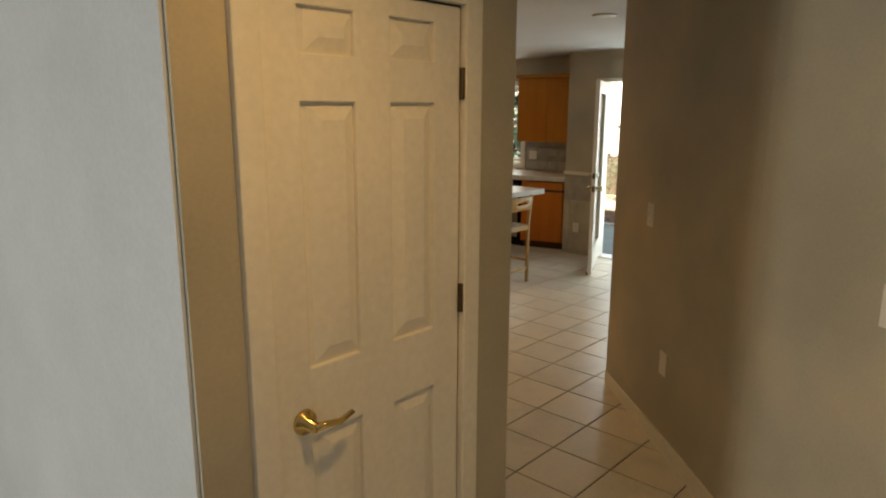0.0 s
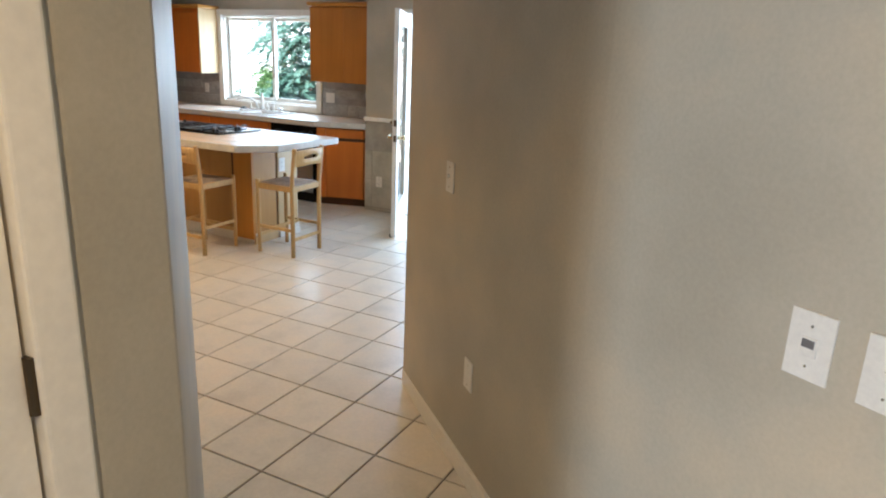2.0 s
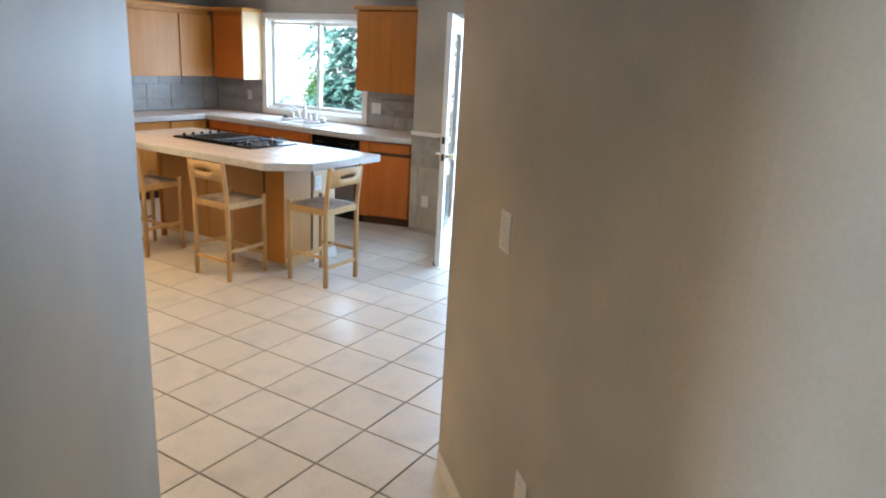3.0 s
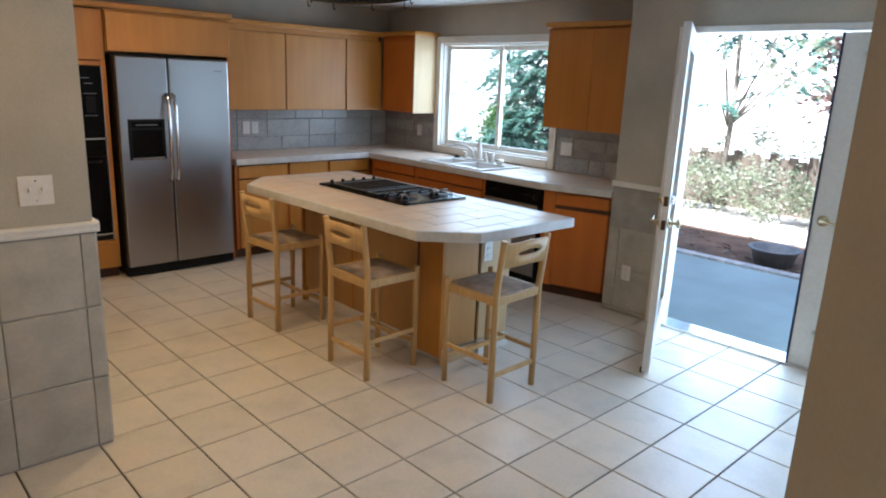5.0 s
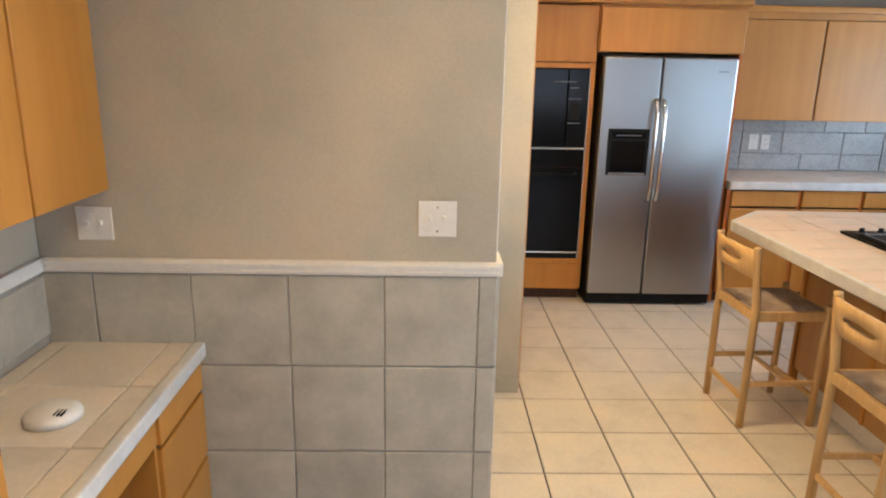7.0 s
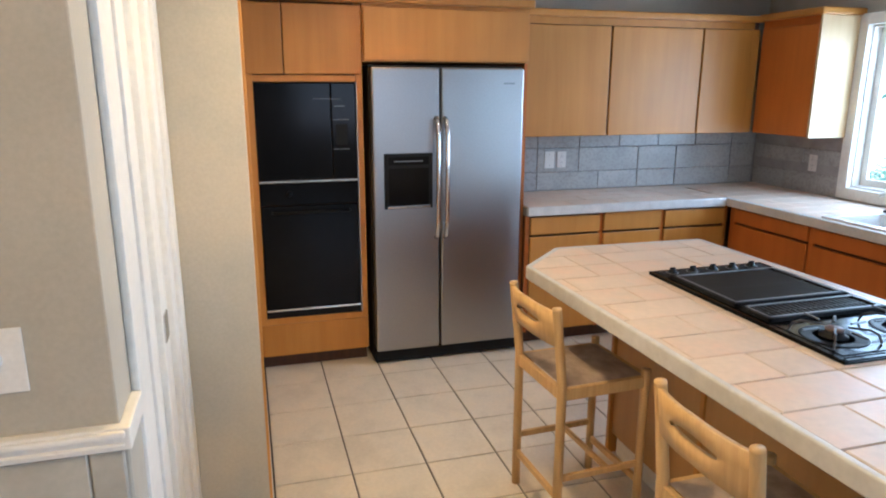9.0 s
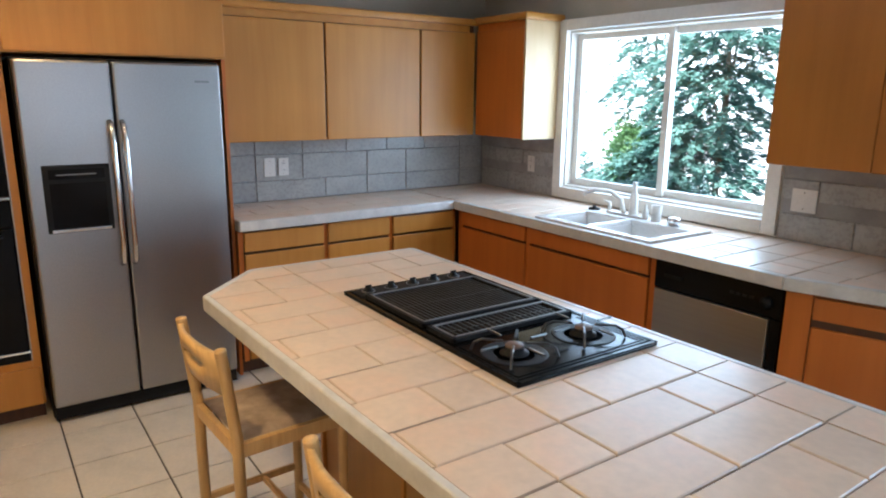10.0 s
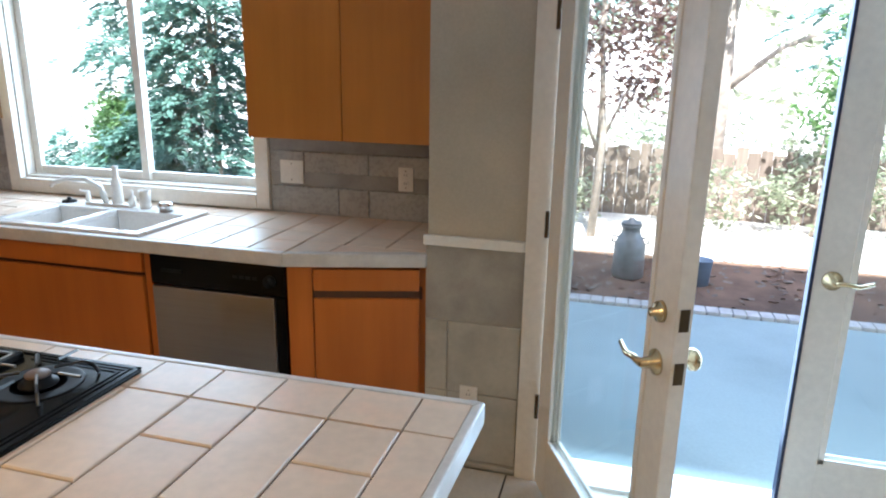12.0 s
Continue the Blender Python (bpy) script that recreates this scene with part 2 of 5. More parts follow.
# ---- building helpers ----


def bx(bm, x0, x1, y0, y1, z0, z1, bev=0.0, m=None):
    """A block between two corners, its edges rounded by bev."""
    b = bmesh.new()
    bmesh.ops.create_cube(b, size=1)
    for v in b.verts:
        v.co = Vector((x0 + (v.co.x + .5) * (x1 - x0), y0 + (v.co.y + .5) * (y1 - y0), z0 + (v.co.z + .5) * (z1 - z0)))
    if bev:
        bmesh.ops.bevel(b, geom=list(b.edges), offset=bev, segments=2, affect="EDGES", profile=0.6)
    if m:
        bmesh.ops.transform(b, matrix=m, verts=b.verts)
    tmp = bpy.data.meshes.new("tmp")
    b.to_mesh(tmp)
    b.free()
    bm.from_mesh(tmp)
    bpy.data.meshes.remove(tmp)
    return bm


def tube(bm, points, r, seg=10, r1=None):
    """A round bar along points; it tapers to r1."""
    pts = [Vector(p) for p in points]
    rings = []
    for i, p in enumerate(pts):
        d = (pts[min(i + 1, len(pts) - 1)] - pts[max(i - 1, 0)]).normalized()
        a = d.orthogonal().normalized() if not rings else (side - d * side.dot(d)).normalized()
        side = a
        c = d.cross(a)
        rr = r + ((r1 if r1 is not None else r) - r) * i / max(1, len(pts) - 1)
        rings.append([bm.verts.new(p + (a * math.cos(k * math.tau / seg) + c * math.sin(k * math.tau / seg)) * rr) for k in range(seg)])
    for u, v in zip(rings, rings[1:]):
        for k in range(seg):
            bm.faces.new((u[k], u[(k + 1) % seg], v[(k + 1) % seg], v[k]))
    bm.faces.new(rings[0][::-1])
    bm.faces.new(rings[-1])
    return bm


def lathe(bm, profile, centre, seg=24):
    """A turned body from (radius, height) pairs."""
    rings = [[bm.verts.new(Vector(centre) + Vector((r * math.cos(k * math.tau / seg), r * math.sin(k * math.tau / seg), z))) for k in range(seg)] for r, z in profile]
    for u, v in zip(rings, rings[1:]):
        for k in range(seg):
            bm.faces.new((u[k], u[(k + 1) % seg], v[(k + 1) % seg], v[k]))
    bm.faces.new(rings[0][::-1])
    bm.faces.new(rings[-1])
    return bm


def prism(bm, outline, z0, z1, bev=0.0):
    """A slab with the given outline."""
    b = bmesh.new()
    lo, hi = [b.verts.new((x, y, z0)) for x, y in outline], [b.verts.new((x, y, z1)) for x, y in outline]
    n = len(outline)
    b.faces.new(lo[::-1])
    b.faces.new(hi)
    for k in range(n):
        b.faces.new((lo[k], lo[(k + 1) % n], hi[(k + 1) % n], hi[k]))
    bmesh.ops.recalc_face_normals(b, faces=b.faces)
    if bev:
        bmesh.ops.bevel(b, geom=list(b.edges), offset=bev, segments=3, affect="EDGES", profile=0.6)
    tmp = bpy.data.meshes.new("tmp")
    b.to_mesh(tmp)
    b.free()
    bm.from_mesh(tmp)
    bpy.data.meshes.remove(tmp)
    return bm


def B(*boxes, bev=0.0):
    bm = bmesh.new()
    for b in boxes:
        bx(bm, *b, bev=bev)
    return bm


def mesh(name, bm, mat, smooth=False):
    me = bpy.data.meshes.new(name)
    bmesh.ops.recalc_face_normals(bm, faces=bm.faces)
    bm.to_mesh(me)
    bm.free()
    me.materials.append(mat)
    if smooth:
        me.shade_smooth()
    return me


def thing(name, at, label, category, group=""):
    ob = new(name)
    ob.location = at
    ob.empty_display_size = 0.1
    bpy.context.view_layer.update()
    return tagged(ob, label, category, group)


def part(name, bm, mat, parent, label="", smooth=False):
    """A part in the world's coordinates, hung under its thing."""
    me = mesh(name, bm, mat, smooth)
    ob = new(name, me)
    o = parent
    off = Vector((0, 0, 0))
    while o:
        off += o.location
        o = o.parent
    me.transform(Matrix.Translation(-off))
    ob.parent = parent
    return tagged(ob, label)


def setting(name, bm, mat, label="", smooth=False):
    return tagged(new(name, mesh(name, bm, mat, smooth)), label, kind="structure")


def piece(name, me, parent, loc, rz=0.0):
    ob = new(name, me)
    ob.location = loc
    ob.rotation_euler = (0, 0, rz)
    ob.parent = parent
    return ob


TILES = {}


def tile_mesh(w, h, mat, thick=0.008, bev=0.003):
    """A tile lying flat, its corner at the origin, with softened upper edges; alike tiles share it."""
    key = (round(w, 3), round(h, 3), mat.name)
    if key not in TILES:
        v = [(0, 0, 0), (w, 0, 0), (w, h, 0), (0, h, 0), (0, 0, thick - bev), (w, 0, thick - bev), (w, h, thick - bev), (0, h, thick - bev),
             (bev, bev, thick), (w - bev, bev, thick), (w - bev, h - bev, thick), (bev, h - bev, thick)]
        f = [(0, 1, 5, 4), (1, 2, 6, 5), (2, 3, 7, 6), (3, 0, 4, 7), (4, 5, 9, 8), (5, 6, 10, 9), (6, 7, 11, 10), (7, 4, 8, 11), (8, 9, 10, 11)]
        me = bpy.data.meshes.new("tile")
        me.from_pydata(v, [], f)
        me.materials.append(mat)
        TILES[key] = me
    return TILES[key]


def put_tile(name, me, parent, origin, u, n):
    """Sets a tile so that its width runs along u and its face looks along n."""
    u, n = Vector(u), Vector(n)
    ob = new(name, me)
    w = n.cross(u)
    ob.matrix_local = Matrix.Translation(origin) @ Matrix((u, w, n)).transposed().to_4x4()
    ob.parent = parent
    return ob


H = 2.40

# ---- the large structure ----
setting("ground", B((-60, 60, -60, 120, -0.5, -0.14)), DIRT, "brown bark mulch ground around the house")
floor = setting("floor", B((-6.1, 3.1, -2.1, 8.7, -0.13, -0.007), (-6.1, -2.5, 8.7, 9.2, -0.13, -0.007)), GROUT, "beige square ceramic floor tiles with dark grout")
setting("ceiling", B((-6.1, 3.1, -2.1, 9.3, H, H + 0.1)), CEIL, "flat off-white ceiling")
# unseen block, sized so that its shadow covers patio and near mulch
setting("roof", B((-6.6, 3.6, -2.6, 9.3, 2.62, 5.2)), FENCE, "unseen block over the house, added to shade the patio")
WX0, WX1, WZ0, WZ1 = -5.06, -3.57, 1.0, 2.04
w = setting("wall_north_window", B((-6.1, WX0, 9.18, 9.32, 0, H), (WX1, -2.51, 9.18, 9.32, 0, H), (WX0, WX1, 9.18, 9.32, 0, WZ0), (WX0, WX1, 9.18, 9.32, WZ1, H)), PAINT, "taupe painted kitchen wall around the window")
setting("wall_north_door", B((-2.51, -2.12, 8.63, 8.77, 0, H), (-2.51, -2.40, 8.77, 9.32, 0, H), (-2.12, -0.12, 8.63, 8.77, 2.09, H), (-0.12, 3.1, 8.63, 8.77, 0, H)), PAINT, "taupe painted wall round the french door")
setting("wall_west", B((-6.1, -5.97, 3.4, 9.18, 0, H)), PAINT, "taupe wall behind fridge and cabinets")
setting("wall_stub", B((-3.08, -2.787, 3.57, 5.073, 0, H), bev=0.004), PAINT, "mottled taupe painted wall above a tiled wainscot")
setting("wall_laundry", B((-3.91, -3.08, 4.94, 5.065, 2.08, H), (-3.91, -3.08, 4.84, 4.935, 0, H)), PAINT, "wall round a white door")
setting("wall_pantry_end", B((-3.99, -3.905, 4.93, 5.335, 0, H), bev=0.006), PAINT, "tan painted wall end beside the pantry")
setting("wall_desk", B((-3.08, 0.0, 3.45, 3.57, 0, H)), PAINT, "taupe wall behind the built-in desk")
setting("wall_nook", B((-0.74, -0.30, 3.58, 4.065, 0, H)), PAINT, "taupe wall beside the tall cabinet")
bm = prism(bmesh.new(), [(-0.163, 4.068), (0.66, 3.302), (0.66, 3.13), (0.54, 3.13), (0.54, 3.24), (-0.24, 3.95), (-0.30, 3.95), (-0.30, 4.068)], 0, H, 0.012)
setting("wall_hall_left", bm, PAINT, "taupe painted hall wall with rounded corners")
setting("wall_closet", B((0.54, 0.66, 2.178, 2.367, 0, H), (0.54, 0.66, 2.367, 3.048, 2.05, H), (0.54, 0.66, 3.048, 3.13, 0, H), (0.50, 0.54, 2.3, 3.13, 0, H)), PAINT, "taupe painted wall with a closet door")
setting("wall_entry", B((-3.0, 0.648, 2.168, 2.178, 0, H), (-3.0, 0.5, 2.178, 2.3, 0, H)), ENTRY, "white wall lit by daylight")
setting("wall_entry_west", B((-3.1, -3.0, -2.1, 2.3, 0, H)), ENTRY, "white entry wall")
# unseen wall; its slot is placed and narrowed to shape the entry daylight
setting("wall_south", B((-3.0, -0.64, -2.1, -2.0, 0, H), (-0.08, 3.1, -2.1, -2.0, 0, H), (-0.64, -0.08, -2.1, -2.0, 0, 0.5), (-0.64, -0.08, -2.1, -2.0, 2.25, H)), ENTRY, "unseen entry wall with a window slot that shapes the daylight")
# unseen wall, its opening made up beside the fill lamp
setting("wall_breakfast", B((3.0, 3.1, 3.0, 6.2, 0, H), (3.0, 3.1, 7.8, 8.63, 0, H), (3.0, 3.1, 6.2, 7.8, 0, 0.9), (3.0, 3.1, 6.2, 7.8, 2.1, H)), PAINT, "unseen taupe wall on the east side with an added opening")
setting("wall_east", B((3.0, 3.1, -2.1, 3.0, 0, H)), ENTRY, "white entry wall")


def hall_line(offset=0.0):
    """The hall's right wall in plan: straight, then a soft bend to a flatter run; offset towards the hall."""
    pts = [(-0.04, 5.305), (0.35, 4.955), (0.80, 4.546), (1.05, 4.311), (1.10, 4.265), (1.145, 4.226), (1.20, 4.187), (1.26, 4.148), (1.66, 3.896), (2.2, 3.546), (3.0, 3.02)]
    out = []
    for i, p in enumerate(pts):
        a, b = Vector(pts[max(i - 1, 0)]), Vector(pts[min(i + 1, len(pts) - 1)])
        d = (b - a).normalized()
        out.append((p[0] + d.y * offset, p[1] - d.x * offset))
    return out


line = hall_line()
back = [(x + 0.082, y + 0.087) for x, y in line]
setting("wall_hall_right", prism(bmesh.new(), [*line, *back[::-1]], 0, H, 0.0), PAINT, "taupe painted hall wall with a soft bend")
bm = bmesh.new()
front = [(-0.05, 5.314), *hall_line(0.014)[1:]]
prism(bm, [*front, *line[::-1]], 0, 0.085)
setting("baseboard_hall", bm, WHITE, "cream painted baseboard")

# window
win = setting("window_1", B((-5.13, WX0 + 0.005, 9.15, 9.19, 0.93, 2.11), (WX1 - 0.005, -3.50, 9.15, 9.19, 0.93, 2.11), (WX0 + 0.005, WX1 - 0.005, 9.15, 9.19, 2.04, 2.11), (WX0 + 0.005, WX1 - 0.005, 9.145, 9.19, 0.93, 1.005), bev=0.004), WHITE, "white sliding kitchen window over the sink")
part("jamb", B((WX0, WX0 + 0.015, 9.192, 9.31, WZ0 + 0.018, WZ1 - 0.015), (WX1 - 0.015, WX1, 9.192, 9.31, WZ0 + 0.018, WZ1 - 0.015), (WX0, WX1, 9.192, 9.31, WZ1 - 0.015, WZ1)), WHITE, win)
part("window_sill", B((WX0, WX1, 9.192, 9.32, WZ0, WZ0 + 0.018), bev=0.003), WHITE, win)
for x0, x1, y in ((WX0 + 0.016, -4.28, 9.25), (-4.33, WX1 - 0.016, 9.275)):
    part("sash", B((x0, x0 + 0.045, y, y + 0.025, 1.02, 2.02), (x1 - 0.045, x1, y, y + 0.025, 1.02, 2.02), (x0 + 0.045, x1 - 0.045, y, y + 0.025, 1.02, 1.065), (x0 + 0.045, x1 - 0.045, y, y + 0.025, 1.98, 2.02), bev=0.003), WHITE, win)
    p = part("pane", B((x0 + 0.045, x1 - 0.045, y + 0.010, y + 0.014, 1.065, 1.98)), PANE, win)
    p.visible_shadow = False

# french doors
frame_door = setting("door_frame", B((-2.12, -2.03, 8.605, 8.77, 0, 2.09), (-0.20, -0.12, 8.605, 8.77, 0, 2.09), (-2.03, -0.20, 8.605, 8.77, 2.05, 2.09), bev=0.003), WHITE, "white painted door frame")
setting("threshold", B((-2.03, -0.20, 8.62, 8.80, -0.03, 0.018), bev=0.004), CHROME, "metal door threshold")


def french_door(name, label, L=0.905):
    """A glazed leaf, hinged at the origin, lying along +x; its inner face looks to -y."""
    T = 0.044
    d = setting(name, B((0, 0.115, 0, T, 0.012, 2.04), bev=0.004), WHITE, label)
    part("stile", B((L - 0.115, L, 0, T, 0.012, 2.04), bev=0.004), WHITE, d)
    part("top_rail", B((0.113, L - 0.113, 0.001, T - 0.001, 1.925, 2.04), bev=0.003), WHITE, d)
    part("bottom_rail", B((0.113, L - 0.113, 0.001, T - 0.001, 0.012, 0.25), bev=0.003), WHITE, d)
    for y in (-0.004, T - 0.008):
        part("glazing_bead", B((0.113, 0.135, y, y + 0.012, 0.245, 1.93), (L - 0.135, L - 0.113, y, y + 0.012, 0.245, 1.93), (0.113, L - 0.113, y, y + 0.012, 0.245, 0.267), (0.113, L - 0.113, y, y + 0.012, 1.908, 1.93), bev=0.003), WHITE, d)
    p = part("pane", B((0.115, L - 0.115, T / 2 - 0.003, T / 2 + 0.003, 0.25, 1.925)), PANE, d)
    p.visible_shadow = False
    return d


def lever(d, x, z, y, out, way, mat, knob=False):
    """A lever or knob on its rose; out is the side it stands out to."""
    h = part("door_knob" if knob else "door_handle", lathe(bmesh.new(), [(0.0, 0.0), (0.033, 0.0), (0.031, 0.006), (0.013, 0.012), (0.012, 0.04), (0.028, 0.046), (0.03, 0.058), (0.024, 0.068), (0.0, 0.07)] if knob else
             [(0.0, 0.0), (0.034, 0.0), (0.033, 0.006), (0.016, 0.014), (0.012, 0.045), (0.0, 0.046)], (0, 0, 0)), mat, d, smooth=True)
    h.data.transform(Matrix.Translation((x, y, z)) @ pose(0, 0, 0, 90 if out < 0 else -90, 0, 0))
    if not knob:
        a = part("lever", tube(bmesh.new(), [(x, y + out * 0.043, z), (x + way * 0.03, y + out * 0.048, z + 0.004), (x + way * 0.07, y + out * 0.05, z - 0.002), (x + way * 0.115, y + out * 0.046, z + 0.012)], 0.0105, 10, 0.006), mat, h, smooth=True)
    return h


leaf = french_door("door_1", "open white glazed french door leaf", 0.94)
lever(leaf, 0.87, 0.93, 0.0, -1, -1, AGED_BRASS)
lever(leaf, 0.87, 0.93, 0.044, 1, -1, AGED_BRASS, True)
b = part("deadbolt", lathe(bmesh.new(), [(0, 0), (0.028, 0), (0.026, 0.012), (0.012, 0.016), (0.012, 0.03), (0, 0.03)], (0, 0, 0)), AGED_BRASS, leaf, smooth=True)
b.data.transform(Matrix.Translation((0.87, 0.0, 1.065)) @ pose(0, 0, 0, 90, 0, 0))
b = part("deadbolt", lathe(bmesh.new(), [(0, 0), (0.028, 0), (0.022, 0.02), (0, 0.022)], (0, 0, 0)), CHROME, leaf, smooth=True)
b.data.transform(Matrix.Translation((0.87, 0.044, 1.065)) @ pose(0, 0, 0, -90, 0, 0))
for z in (0.927, 1.065):
    part("latch_plate", B((0.938, 0.943, 0.010, 0.034, z - 0.028, z + 0.028)), BRONZE, leaf)
part("door_foot", B((0.895, 0.925, -0.012, 0.012, 0.0, 0.03), bev=0.004), BLACK_MATT, leaf)
for z in (0.342, 1.085, 1.822):
    part("hinge", tube(bmesh.new(), [(-0.006, -0.006, z - 0.05), (-0.006, -0.006, z + 0.05)], 0.008), BRONZE, leaf)
leaf.matrix_world = pose(-2.035, 8.597, 0, 0, 0, -64.8)
leaf2 = french_door("door_2", "closed white glazed french door leaf")
lever(leaf2, 0.845, 0.95, 0.044, 1, -1, AGED_BRASS)
part("weatherstrip", B((0.905, 0.917, 0.006, 0.05, 0.012, 2.04), bev=0.002), NAVY, leaf2, "dark blue weatherstrip")
leaf2.matrix_world = pose(-0.215, 8.695, 0, 0, 0, 180)

# closet door
cd = setting("door_3", B((0.612, 0.640, 2.376, 3.042, 0.01, 2.04)), WHITE, "cream six-panel closet door, closed")
for y0, y1 in ((2.376, 2.484), (2.649, 2.769), (2.934, 3.042)):
    part("stile", B((0.636, 0.655, y0, y1, 0.01, 2.04), bev=0.004), WHITE, cd)
for z0, z1 in ((0.01, 0.20), (0.935, 1.12), (1.775, 1.885), (1.99, 2.04)):
    for y0, y1 in ((2.479, 2.654), (2.764, 2.939)):
        part("rail", B((0.636, 0.655, y0, y1, z0, z1), bev=0.004), WHITE, cd)
for z0, z1 in ((0.205, 0.93), (1.125, 1.77), (1.89, 1.985)):
    for y0, y1 in ((2.509, 2.654), (2.781, 2.933)):
        b2 = bmesh.new()
        v0 = [b2.verts.new((0.640, y, z)) for y, z in ((y0, z0), (y1, z0), (y1, z1), (y0, z1))]
        e = min(0.038, (z1 - z0) * 0.35)
        v1 = [b2.verts.new((0.652, y, z)) for y, z in ((y0 + e, z0 + e), (y1 - e, z0 + e), (y1 - e, z1 - e), (y0 + e, z1 - e))]
        b2.faces.new(v1)
        for k in range(4):
            b2.faces.new((v0[k], v0[(k + 1) % 4], v1[(k + 1) % 4], v1[k]))
        part("panel", b2, WHITE, cd)
h = part("door_handle", lathe(bmesh.new(), [(0, 0), (0.034, 0), (0.032, 0.008), (0.017, 0.016), (0.013, 0.05), (0, 0.052)], (0, 0, 0)), BRASS, cd, "polished brass lever handle", True)
h.data.transform(Matrix.Translation((0.655, 2.459, 0.985)) @ pose(0, 0, 0, 0, 90, 0))
part("lever", tube(bmesh.new(), [(0.702, 2.459, 0.985), (0.71, 2.484, 0.988), (0.712, 2.529, 0.982), (0.706, 2.574, 0.991)], 0.011, 10, 0.007), BRASS, h, smooth=True)
for z in (0.3, 1.19, 1.83):
    part("hinge", tube(bmesh.new(), [(0.662, 3.045, z - 0.045), (0.662, 3.045, z + 0.045)], 0.009), BRONZE, cd, "dark bronze hinge")
cas = setting("trim_closet", B((0.648, 0.678, 2.304, 2.374, 0, 2.115), (0.648, 0.678, 3.047, 3.117, 0, 2.115), (0.648, 0.678, 2.374, 3.047, 2.045, 2.115), bev=0.006), WHITE, "cream door casing")

# white door beside the wainscot
ld = setting("door_4", B((-3.80, -3.17, 5.020, 5.060, 0.01, 2.06)), WHITE, "white door with a square pull plate")
for x0, x1 in ((-3.80, -3.70), (-3.535, -3.435), (-3.27, -3.17)):
    part("stile", B((x0, x1, 5.058, 5.078, 0.01, 2.06), bev=0.004), WHITE, ld)
part("pull_plate", B((-3.52, -3.45, 5.077, 5.083, 0.95, 1.03), bev=0.002), CHROME, ld, "square metal pull plate")
setting("trim_laundry", B((-3.075, -2.93, 5.073, 5.091, 0, 2.42), (-3.17, -3.083, 5.055, 5.097, 0, 2.42), (-3.902, -3.80, 5.055, 5.091, 0, 2.42), (-3.80, -3.17, 5.067, 5.091, 2.06, 2.42), bev=0.006), WHITE, "white door casing")
setting("baseboard_pantry", B((-3.905, -3.893, 5.10, 5.335, 0, 0.09), bev=0.003), PAINT, "tan painted baseboard")

# chair rails
setting("trim_rail_stub", B((-2.789, -2.764, 3.571, 5.078, 1.0, 1.046), (-2.789, -2.755, 3.571, 5.085, 1.028, 1.041), (-2.789, -2.759, 3.571, 5.082, 1.008, 1.016), (-2.928, -2.764, 5.072, 5.094, 1.0, 1.046), bev=0.004), WHITE, "cream moulded chair rail")
setting("trim_rail_desk", B((-2.787, -1.72, 3.568, 3.592, 1.0, 1.046), bev=0.005), WHITE, "cream moulded chair rail")
setting("trim_rail_door", B((-2.525, -2.122, 8.608, 8.633, 0.965, 1.005), bev=0.005), WHITE, "cream moulded chair rail")

# ---- the ceiling lights: one known, the rest added as warm fill ----
for x, y, power in CANS:
    c = thing("recessed_light", (x, y, H), "lit round recessed ceiling light with white trim; all but one added", "ceiling light", "recessed ceiling lights")
    part("trim_ring", lathe(bmesh.new(), [(0.055, 0.0), (0.085, -0.002), (0.088, -0.008), (0.06, -0.010)], (x, y, H)), WHITE, c, smooth=True)
    part("bulb", lathe(bmesh.new(), [(0.0, -0.003), (0.052, -0.003), (0.05, -0.006), (0.0, -0.007)], (x, y, H)), BULB_GLOW, c)
    area("recessed_lamp", 0.11, 0.11, power, pose(x, y, H - 0.02), BULB, "DISK").data.spread = radians(158)

# ---- cabinets ----


def slab(name, parent, axis, face, a0, a1, z0, z1, mat=MAPLE, thick=0.02, label=""):
    """A flat cabinet front with eased edges. axis x: it looks along +x at x = face; axis y: along the sign given by thick."""
    if axis == "x":
        return part(name, B((face - thick, face, a0, a1, z0, z1), bev=0.005), mat, parent, label)
    return part(name, B((a0, a1, face, face + thick, z0, z1), bev=0.005), mat, parent, label)


# uppers on the west wall
c = thing("wall_cabinet", (-5.8, 7.9, 1.33), "honey maple wall cabinet with three slab doors", "wall cabinet", "kitchen wall cabinets")
part("body", B((-5.968, -5.665, 6.985, 8.84, 1.35, 2.09)), GAP_SHADE, c)
part("face_frame", B((-5.672, -5.658, 6.985, 7.05, 1.345, 2.09), (-5.672, -5.658, 6.985, 8.80, 2.045, 2.09), (-5.672, -5.658, 6.985, 8.80, 1.335, 1.35), (-5.672, -5.656, 8.785, 8.847, 1.336, 2.044)), MAPLE, c)
for y0, y1 in ((7.055, 7.672), (7.686, 8.372), (8.386, 8.775)):
    slab("door", c, "x", -5.64, y0, y1, 1.335, 2.04)
part("crown", B((-5.968, -5.625, 6.985, 8.86, 2.09, 2.135), bev=0.012), MAPLE, c)
# corner upper on the window wall
c = thing("wall_cabinet", (-5.4, 9.0, 1.33), "maple corner wall cabinet beside the window", "wall cabinet", "kitchen wall cabinets")
part("body", B((-5.655, -5.135, 8.875, 9.178, 1.34, 2.10)), MAPLE_SHADE_RED, c)
slab("door", c, "y", 8.85, -5.635, -5.14, 1.335, 2.05, MAPLE_SHADE_RED)
# paler than the cabinet to show the window's light on this side
part("side_panel", B((-5.135, -5.118, 8.85, 9.178, 1.33, 2.10), bev=0.003), MAPLE_LIT, c, "maple side panel, window light put into its pale colour")
